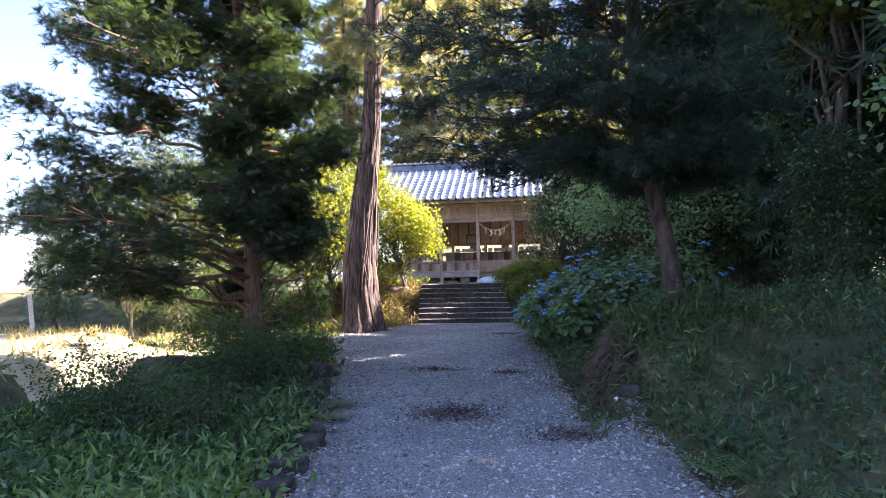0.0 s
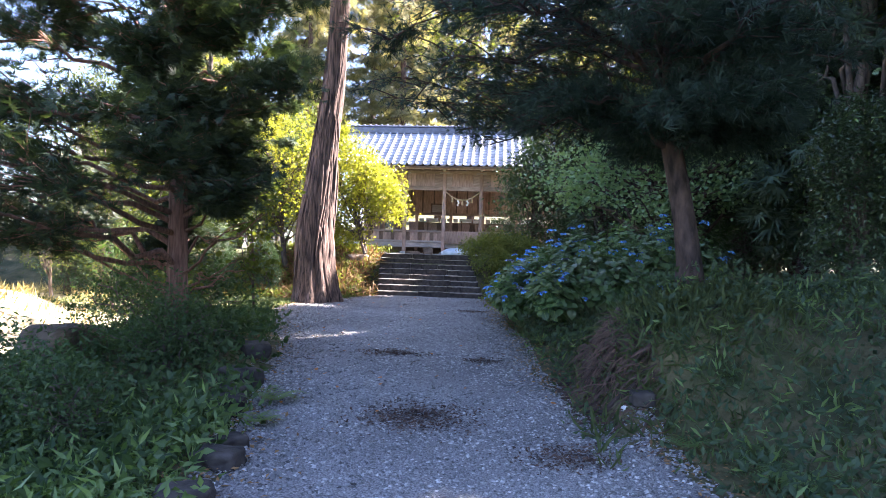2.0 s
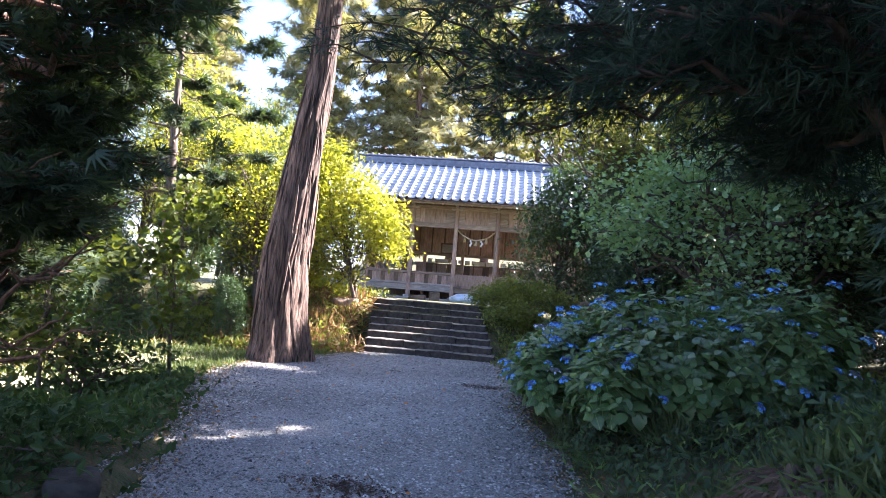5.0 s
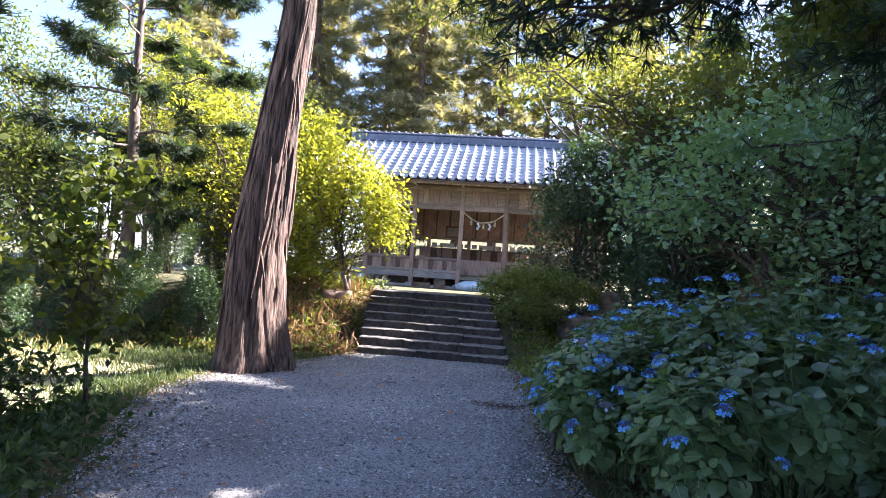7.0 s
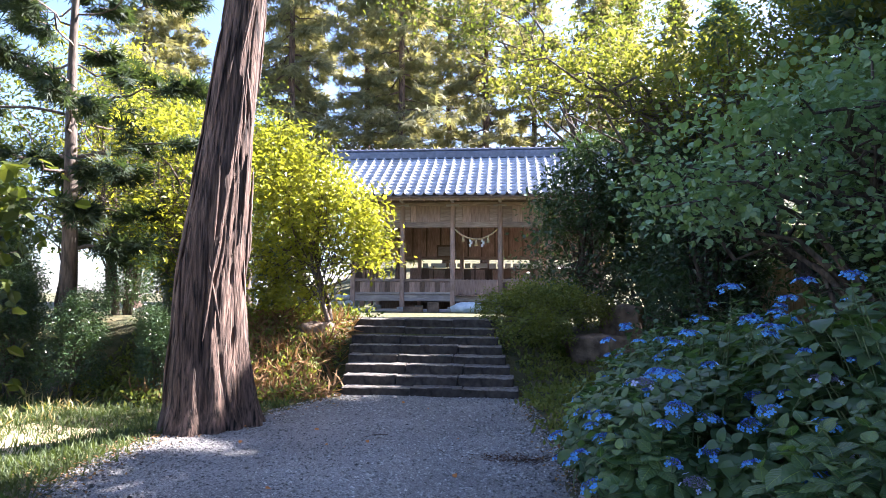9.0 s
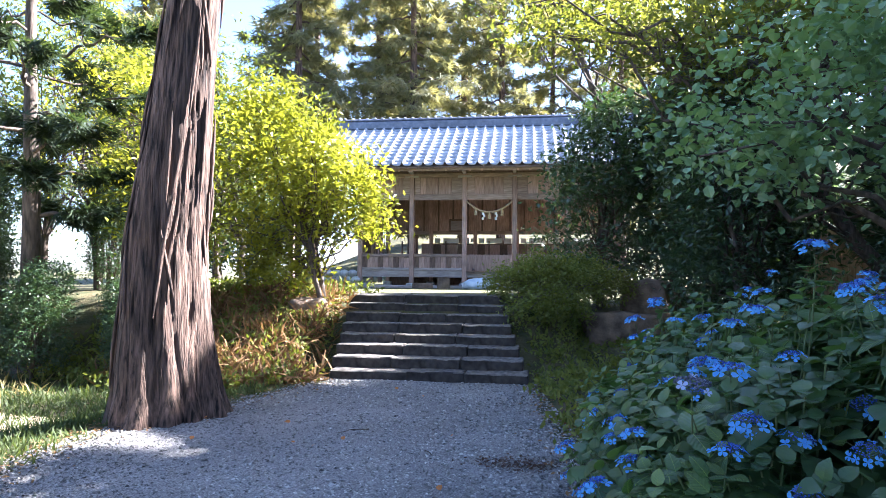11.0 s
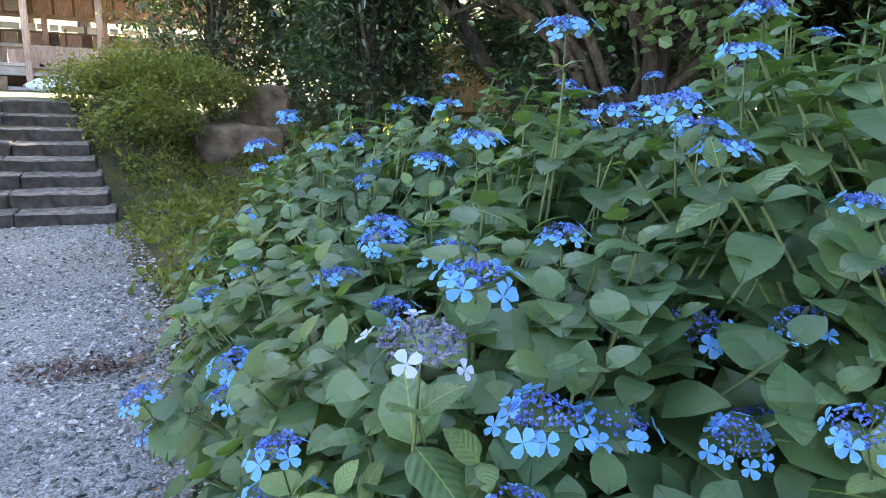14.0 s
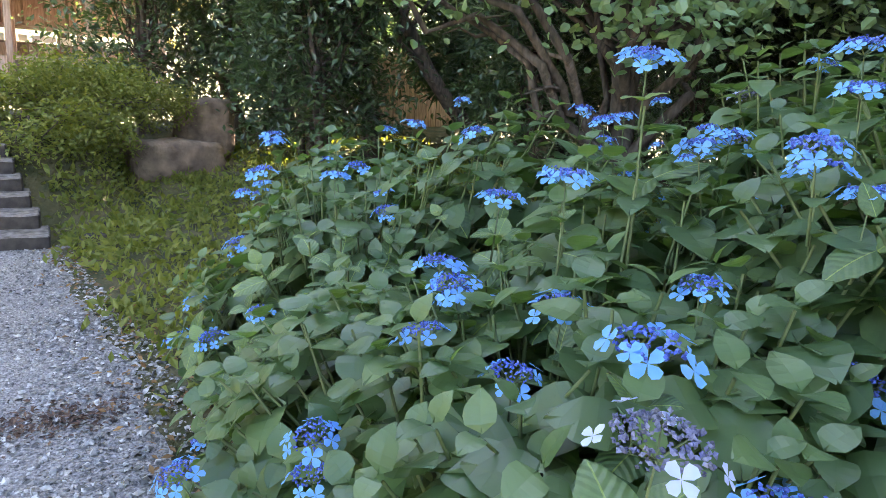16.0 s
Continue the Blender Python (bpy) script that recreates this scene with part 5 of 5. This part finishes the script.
TALL = [(3.257, 14.411, 1.655, 2, 1.0), (3.381, 14.326, 1.438, 1, 1.0), (2.991, 14.383, 1.356, 0, 1.0), (2.957, 14.583, 1.28, 5, 0.9), (2.846, 14.193, 1.11, 2, 0.9), (2.733, 13.875, 1.152, 0, 1.15), (2.669, 14.128, 1.015, 5, 0.8), (2.551, 13.692, 1.12, 4, 1.0), (2.62, 14.396, 1.017, 5, 0.9), (2.984, 13.977, 1.195, 1, 0.85)]
hydrangea((3.0, 14.15), [(0, 0, 0.58, 0.7, 0.72, 0.58), (0.35, -0.35, 0.64, 0.6, 0.55, 0.6), (-0.25, 0.6, 0.5, 0.55, 0.6, 0.5), (0.4, 0.35, 0.76, 0.45, 0.45, 0.66), (-0.32, -0.4, 0.46, 0.4, 0.42, 0.46)], 860, 46, "blue lacecap hydrangea with broad toothed leaves by the path", front=(-1, -1), size=0.165, tall=TALL)
hydrangea((3.95, 13.2), [(0, 0, 0.6, 0.85, 0.75, 0.6), (-0.2, 0.7, 0.76, 0.7, 0.6, 0.74), (0.75, 0.2, 0.7, 0.65, 0.65, 0.72), (-0.7, -0.35, 0.45, 0.5, 0.45, 0.48)], 680, 44, "blue lacecap hydrangea with broad leaves in the shade", front=(-1, -0.3), size=0.16)
hydrangea((3.05, 15.7), [(0, 0, 0.52, 0.7, 0.8, 0.62), (0.6, -0.3, 0.8, 0.7, 0.7, 0.7), (0.3, 0.6, 0.75, 0.6, 0.6, 0.6)], 620, 54, "blue lacecap hydrangea thick with flowers by the path", front=(-1, -1), size=0.14)
hydrangea((4.7, 14.6), [(0, 0, 0.78, 0.9, 0.9, 0.9), (0.5, -0.9, 0.8, 0.7, 0.7, 0.85)], 380, 30, "blue hydrangea under the overhanging tree", front=(-1, -1), size=0.15)


# ---- rocks, litter and ground growth ----
def rock(at, size, label, seed, material=ROCK, rz=0.0, name="rock"):
    bm = bmesh.new()
    bmesh.ops.create_icosphere(bm, subdivisions=4, radius=1)
    for v in bm.verts:
        d = v.co.normalized()
        k = 1 / max(abs(d.x) ** 7 + abs(d.y) ** 7 + abs(d.z) ** 7, 1e-6) ** (1 / 7)
        v.co = d * (k * 0.9 + 0.16 * noise.noise(d * 1.7 + Vector((seed, 0, 0))) + 0.05 * noise.noise(d * 6 + Vector((0, seed, 0))))
        v.co = Vector((v.co.x * size[0], v.co.y * size[1], v.co.z * size[2]))
    ob = part(name, bm, material)
    for p_ in ob.data.polygons:
        p_.use_smooth = True
    ob.matrix_world = pose(at[0], at[1], float(land(at[0], at[1])) + size[2] * (0.55 if len(at) < 3 else at[2]), 0, 0, rz)
    return tagged(ob, label, "rock")


rock((3.55, 23.15, 0.6), (0.72, 0.4, 0.32), "large flat-topped brown boulder on the mossy bank", 1.0, rz=12)
rock((4.17, 24.0, 0.7), (0.48, 0.36, 0.55), "large brown boulder standing behind another on the bank", 2.3, rz=-20)
for k, (x, y, s) in enumerate(((2.35, 20.3, 0.08), (2.55, 20.8, 0.07))):
    rock((x, y), (s * 1.3, s, s * 0.7), "small mossy grey stone beside the steps", 3.1 + k, rz=40 * k, material=STEP_STONE)
for k, (x, y, s) in enumerate(((0.62, 7.2, 0.13), (0.55, 7.55, 0.1), (0.15, 8.4, 0.16), (-0.1, 9.3, 0.17), (0.7, 6.6, 0.13), (0.8, 6.1, 0.12), (-0.3, 10.2, 0.16), (0.0, 8.9, 0.12))):
    rock((x, y), (s * 1.3, s, s * 0.6), "dark stone half sunk in the edge of the path", 9.1 + k, rz=50 * k, material=STEP_STONE)
rock((-1.5, 8.6, 0.2), (0.42, 0.3, 0.17), "broad brown boulder under the juniper", 21.0, rz=15, material=BROWN_ROCK)
rock((-2.4, 10.0), (0.4, 0.35, 0.3), "dark boulder beyond the juniper", 23.0, rz=70, material=BROWN_ROCK)
rock((3.55, 8.5), (0.1, 0.08, 0.07), "grey stone at the foot of the root mound", 25.0, material=STEP_STONE)
rock((-1.75, 21.9, 0.2), (0.35, 0.3, 0.22), "brown boulder beside the head of the steps", 27.0, rz=30)


def scatter_xy(n, x0, x1, y0, y1, side):
    """Random places off the path: side -1 left of it, 1 right of it."""
    x, y = rng.uniform(x0, x1, n), rng.uniform(y0, y1, n)
    l, r = np.interp(y, LEFT_Y, LEFT_X), np.interp(y, RIGHT_Y, RIGHT_X)
    ok = (x < l - 0.02) if side < 0 else (x > r + 0.02)
    ok &= ~((x > -1.3) & (x < 2.0) & (y > STEP_Y - 0.05) & (y < 23.2))
    return x[ok], y[ok]


def tuft(name, x, y, per, size, shape, material, label, category, spread=0.06, up=1.0, lift=0.0, lean=0.5):
    n = len(x) * per
    xx, yy = np.repeat(x, per) + rng.normal(0, spread, n), np.repeat(y, per) + rng.normal(0, spread, n)
    D = rng.normal(0, lean, (n, 3)) + [0, 0, up]
    P = grounded(xx, yy, -0.01) + np.stack([np.zeros(n), np.zeros(n), lift * rng.random(n)], -1)
    ob = link(name, strewn(name, shape, P, D, rng.normal(0, 1, (n, 3)) + [0, 0, 0.3], size * rng.uniform(0.5, 1.3, n)), material)
    return tagged(ob, label, category, kind="stuff")


def off_mound(x, y):
    ok = ~((x < 3.7) & (np.abs(y - 9.6) < 1.1))
    return x[ok], y[ok]


x, y = off_mound(*scatter_xy(1700, 2.6, 10, 2, 15, 1))
tuft("grass", x, y, 9, 0.15, BLADE, GRASS, "rough green grass on the shaded bank", "grass", 0.09, 0.8, 0, 0.6)
x, y = off_mound(*scatter_xy(2200, 2.8, 10, 2, 15, 1))
tuft("weeds", x, y, 15, 0.075, LEAF, WEED, "low leafy weeds over the shaded bank", "weeds", 0.1, 0.35, 0.34, 0.8)
x, y = off_mound(*scatter_xy(420, 2.6, 7, 3, 13, 1))
tuft("bamboo_grass", x, y, 9, 0.11, SASA_LEAF, SASA, "dwarf bamboo grass on the shaded bank", "bamboo grass", 0.12, 0.3, 0.26, 0.8)
x, y = scatter_xy(1500, -3.4, 0.9, 2.5, 8.2, -1)
tuft("weeds", x, y, 14, 0.085, LEAF, SASA, "leafy green weeds on the bank beside the path", "weeds", 0.12, 0.35, 0.2, 0.8)
x, y = scatter_xy(600, -3.4, 0.7, 2.5, 8.2, -1)
tuft("bamboo_grass", x, y, 10, 0.11, SASA_LEAF, SASA, "bright dwarf bamboo grass beside the path", "bamboo grass", 0.12, 0.3, 0.36, 0.8)
x, y = scatter_xy(1500, -3.2, 0.4, 6, 14.0, -1)
tuft("weeds", x, y, 12, 0.1, LEAF, SHADE_LEAF, "low leafy undergrowth beneath the trees", "weeds", 0.14, 0.35, 0.3, 0.8)
x, y = scatter_xy(2300, -7, -1.2, 14.5, 19.5, -1)
tuft("grass", x, y, 12, 0.13, BLADE, GRASS, "short sunlit grass beside the cedar", "grass", 0.1, 0.8, 0, 0.6)
x, y = scatter_xy(2400, -22, -4.2, 4, 20, -1)
tuft("dry_grass", x, y, 9, 0.22, BLADE, DRYGRASS, "pale dry grass on the open sunlit field", "grass", 0.14, 0.8, 0, 0.6)
x, y = scatter_xy(3200, 2.1, 8, 16, 24.5, 1)
ok = (wave(x, y, 2.6) + rng.normal(0, 0.25, len(x)) > -0.1) | ((x < 2.9) & (y > 19.8))
x, y = x[ok], y[ok]
tuft("weeds", x, y, 14, 0.09, LEAF, AZALEA, "low yellow-green ground cover on the bank", "weeds", 0.12, 0.35, 0.1, 0.8)
x, y = scatter_xy(900, -5, -0.9, 19.4, 23.5, -1)
tuft("weeds", x, y, 12, 0.1, LEAF, AZALEA, "sunlit yellow-green growth on the bank", "weeds", 0.12, 0.35, 0.25, 0.8)
x, y = scatter_xy(500, -4, -0.9, 19.6, 22.5, -1)
tuft("dry_grass", x, y, 9, 0.3, BLADE, DRY, "dry brown stems hanging over the bank", "grass", 0.12, 0.3, 0.2, 0.8)
# dead roots and fibres on the mound under the pine
n = 2600
x, y = rng.uniform(3.05, 3.75, n), rng.normal(9.5, 0.62, n)
P = grounded(x, y, 0.02)
tagged(link("root_fibres", strewn("root_fibres", ([(0, 0.03, 0.02), (0, -0.03, 0.02), (0.5, 0.025, 0.14), (0.5, -0.025, 0.14), (1, 0, 0.02)], BLADE[1]), P, np.stack([-0.7 + 0 * x, 0.25 * (y - 9.5), -1.0 + 0 * x], -1) + rng.normal(0, 0.35, (n, 3)), np.repeat([[-0.8, -0.3, 0.5]], n, 0) + rng.normal(0, 0.3, (n, 3)), 0.26 * rng.uniform(0.4, 1.3, n)), ROOTS), "brown dead roots hanging over the earth mound", "roots", kind="stuff")
for k in range(14):
    y0 = rng.uniform(8.6, 10.5)
    x0 = rng.uniform(3.45, 3.7)
    x1, y1 = x0 - rng.uniform(0.25, 0.5), y0 + rng.normal(0, 0.2)
    pts = grounded(np.linspace(x0, x1, 7), np.linspace(y0, y1, 7), 0.035) + np.stack([rng.normal(0, 0.02, 7), rng.normal(0, 0.03, 7), np.abs(rng.normal(0, 0.02, 7))], -1)
    tagged(link("tree_root", tubes("tree_root", [(pts, np.linspace(0.03, 0.008, 7) * rng.uniform(0.6, 1.3))], 6), BARK_PINE), "bare brown root running down the earth mound", "root", "roots of the mound")
x, y = rng.normal(4.1, 0.5, 420), rng.normal(9.5, 0.6, 420)
ok = x > 3.55
tuft("grass", x[ok], y[ok], 12, 0.18, BLADE, GRASS, "long grass hanging over the root mound", "grass", 0.08, 0.5, 0, 0.7)
x, y = rng.uniform(3.05, 3.8, 150), rng.normal(9.5, 0.65, 150)
tuft("weeds", x, y, 9, 0.06, LEAF, WEED, "leafy weeds clinging to the root mound", "weeds", 0.05, 0.3, 0.1, 0.8)
x, y = rng.uniform(3.15, 3.75, 70), rng.normal(9.4, 0.6, 70)
tuft("grass", x, y, 10, 0.2, BLADE, GRASS, "tufts of grass on the root mound", "grass", 0.04, 0.5, 0, 0.6)
# dark patches of moss and litter on the gravel
for px, py, w, d_ in ((1.75, 8.5, 0.55, 0.5), (2.9, 7.7, 0.35, 0.3), (1.1, 11.2, 0.5, 0.25), (2.2, 11.0, 0.3, 0.2), (1.9, 16.4, 0.4, 0.2)):
    n = int(1500 * w * d_ * 4)
    x, y = px + rng.normal(0, w * 0.45, n), py + rng.normal(0, d_ * 0.45, n)
    tagged(link("moss_patch", strewn("moss_patch", LEAF, grounded(x, y, 0.024), dirs(n, 0.3), rng.normal(0, 0.4, (n, 3)) + [0, 0, 1], 0.035 * rng.uniform(0.4, 1.3, n)), ROOTS), "dark patch of moss and leaf litter on the gravel", "moss", kind="stuff")
# litter along the edges of the path, and single fallen leaves on it
n = 5200
y = rng.uniform(3, 20, n)
l, r = np.interp(y, LEFT_Y, LEFT_X), np.interp(y, RIGHT_Y, RIGHT_X)
x = np.where(rng.random(n) < 0.6, l - rng.normal(0.05, 0.28, n), r + rng.normal(0.02, 0.16, n))
tagged(link("leaf_litter", strewn("leaf_litter", LEAF, grounded(x, y, 0.03), dirs(n, 0.2), rng.normal(0, 0.35, (n, 3)) + [0, 0, 1], 0.045 * rng.uniform(0.4, 1.3, n)), DRY), "dry brown leaf litter along the edges of the path", "leaves", kind="stuff")
fallen = strewn("fallen_leaf", ROUND_LEAF, np.zeros((1, 3)), np.array([[1.0, 0, 0]]), np.array([[0, 0, 1.0]]), 0.05)
fallen.materials.append(ORANGE)
for k in range(46):
    y = rng.uniform(8, 19.5)
    f = rng.uniform(0.05, 0.95)
    x = float(np.interp(y, LEFT_Y, LEFT_X) * (1 - f) + np.interp(y, RIGHT_Y, RIGHT_X) * f)
    o = link("fallen_leaf", fallen, None)
    o.matrix_world = pose(x, y, float(land(x, y)) + 0.035, rng.uniform(-25, 25), rng.uniform(-25, 25), rng.uniform(0, 360)) @ Matrix.Scale(rng.uniform(0.6, 1.2), 4)
    tagged(o, "small dry orange leaf fallen on the gravel", "leaf", "fallen leaves on the path")


# small things
def fern(at, size, n_fronds, label):
    """Fronds that arch out from one crown, each with paired leaflets."""
    z = float(land(*at))
    ob = thing("fern", (*at, z), label, "fern", "ferns beside the path")
    for k in range(n_fronds):
        a = k * 2.4 + rng.normal(0, 0.2)
        L_ = size * rng.uniform(0.7, 1.1)
        t = np.linspace(0, 1, 14)
        p = np.stack([np.cos(a) * t * L_ * 0.9, np.sin(a) * t * L_ * 0.9, L_ * (0.95 * t - 0.75 * t ** 2)], -1)
        T = unit(np.gradient(p, axis=0))
        side = unit(np.cross(T, [0, 0, 1.0]))
        P = np.concatenate([p[2:], p[2:]])
        D = np.concatenate([side[2:] + 0.35 * T[2:], -side[2:] + 0.35 * T[2:]])
        S = np.tile(L_ * 0.34 * (1.03 - t[2:]) ** 0.7, 2)
        link("frond", strewn("frond", ([(0, 0.09, 0), (0, -0.09, 0), (0.6, 0.1, 0.02), (0.6, -0.1, 0.02), (1, 0, -0.06)], BLADE[1]), P, D, np.repeat([[0, 0, 1.0]], len(P), 0), S), SASA, ob)["kind"] = "stuff"
    return ob


for x, y, s_, n in ((0.45, 8.75, 0.34, 9), (2.95, 12.5, 0.3, 8), (2.75, 12.9, 0.25, 7), (0.55, 8.1, 0.3, 8), (3.9, 6.6, 0.4, 9), (4.2, 7.2, 0.42, 10), (3.75, 8.0, 0.3, 8), (-0.1, 9.0, 0.3, 8), (0.35, 6.4, 0.4, 9), (0.1, 5.5, 0.6, 11), (-0.6, 5.2, 0.7, 12), (-1.2, 5.9, 0.7, 12), (-0.2, 4.8, 0.6, 11), (-1.7, 5.3, 0.7, 11), (-1.9, 6.6, 0.7, 11), (0.5, 4.9, 0.35, 8), (-0.9, 6.9, 0.45, 9), (-0.3, 6.0, 0.4, 9), (4.4, 5.9, 0.4, 9)):
    fern((x, y), s_, n, "green fern with arching fronds beside the path")
for k in range(12):
    y = rng.uniform(8, 19)
    f = rng.uniform(0.1, 0.9)
    x = float(np.interp(y, LEFT_Y, LEFT_X) * (1 - f) + np.interp(y, RIGHT_Y, RIGHT_X) * f)
    a, L_ = rng.uniform(0, 6.28), rng.uniform(0.12, 0.35)
    q = bend((x, y, float(land(x, y)) + 0.035), (x + L_ * math.cos(a), y + L_ * math.sin(a), float(land(x, y)) + 0.035), -0.01, 6, 0.008)
    tagged(link("twig", tubes("twig", [(q, np.linspace(0.006, 0.003, 6))], 5), BARK), "thin dry brown twig lying on the gravel", "twig", "twigs on the path")
stake = block("wooden_stake", (0, 0, 0), (0.07, 0.07, 0.9), GREY_WOOD, None, "", 0.008)
stake.matrix_world = pose(-7.6, 13.6, float(land(-7.6, 13.6)) + 0.4, 3, -4, 20)
tagged(stake, "pale weathered stake standing in the dry field", "stake")
bm = bmesh.new()
bmesh.ops.create_icosphere(bm, subdivisions=2, radius=0.03)
for v in bm.verts:
    v.co = v.co + Vector(noise.noise_vector(v.co * 40)) * 0.012
    v.co.z *= 0.6
scrap = part("paper_scrap", bm, PAPER)
scrap.location = (3.42, 8.55, float(land(3.42, 8.55)) + 0.03)
tagged(scrap, "crumpled scrap of white paper on the mound", "paper")
# wooden shed half hidden behind the thicket
shed = thing("wooden_shed", (9.8, 28.0, float(land(9.8, 28.0))), "brown board-walled shed half hidden behind the thicket", "shed")
for i in range(14):
    block("wall_board", (-1.9 + i * 0.29, -1.2 + 0.01 * (i % 2), 1.15), (0.28, 0.03, 2.4), WOOD, shed, "", 0.004)
    block("wall_board", (-1.9 + i * 0.29, 1.2, 1.15), (0.28, 0.03, 2.4), WOOD, shed, "", 0.004)
for i in range(9):
    for x in (-2.06, 2.06):
        block("wall_board", (x, -1.06 + i * 0.265, 1.15), (0.03, 0.255, 2.4), WOOD, shed, "", 0.004)
for x in (-2.06, 2.06):
    for y in (-1.2, 1.2):
        block("corner_post", (x, y, 1.2), (0.12, 0.12, 2.5), DARK_WOOD, shed)
roof_ = block("roof", (0, 0, 2.6), (4.8, 3.2, 0.08), GREY_WOOD, shed, "pale sheet roof")
roof_.rotation_euler = (radians(8), 0, 0)
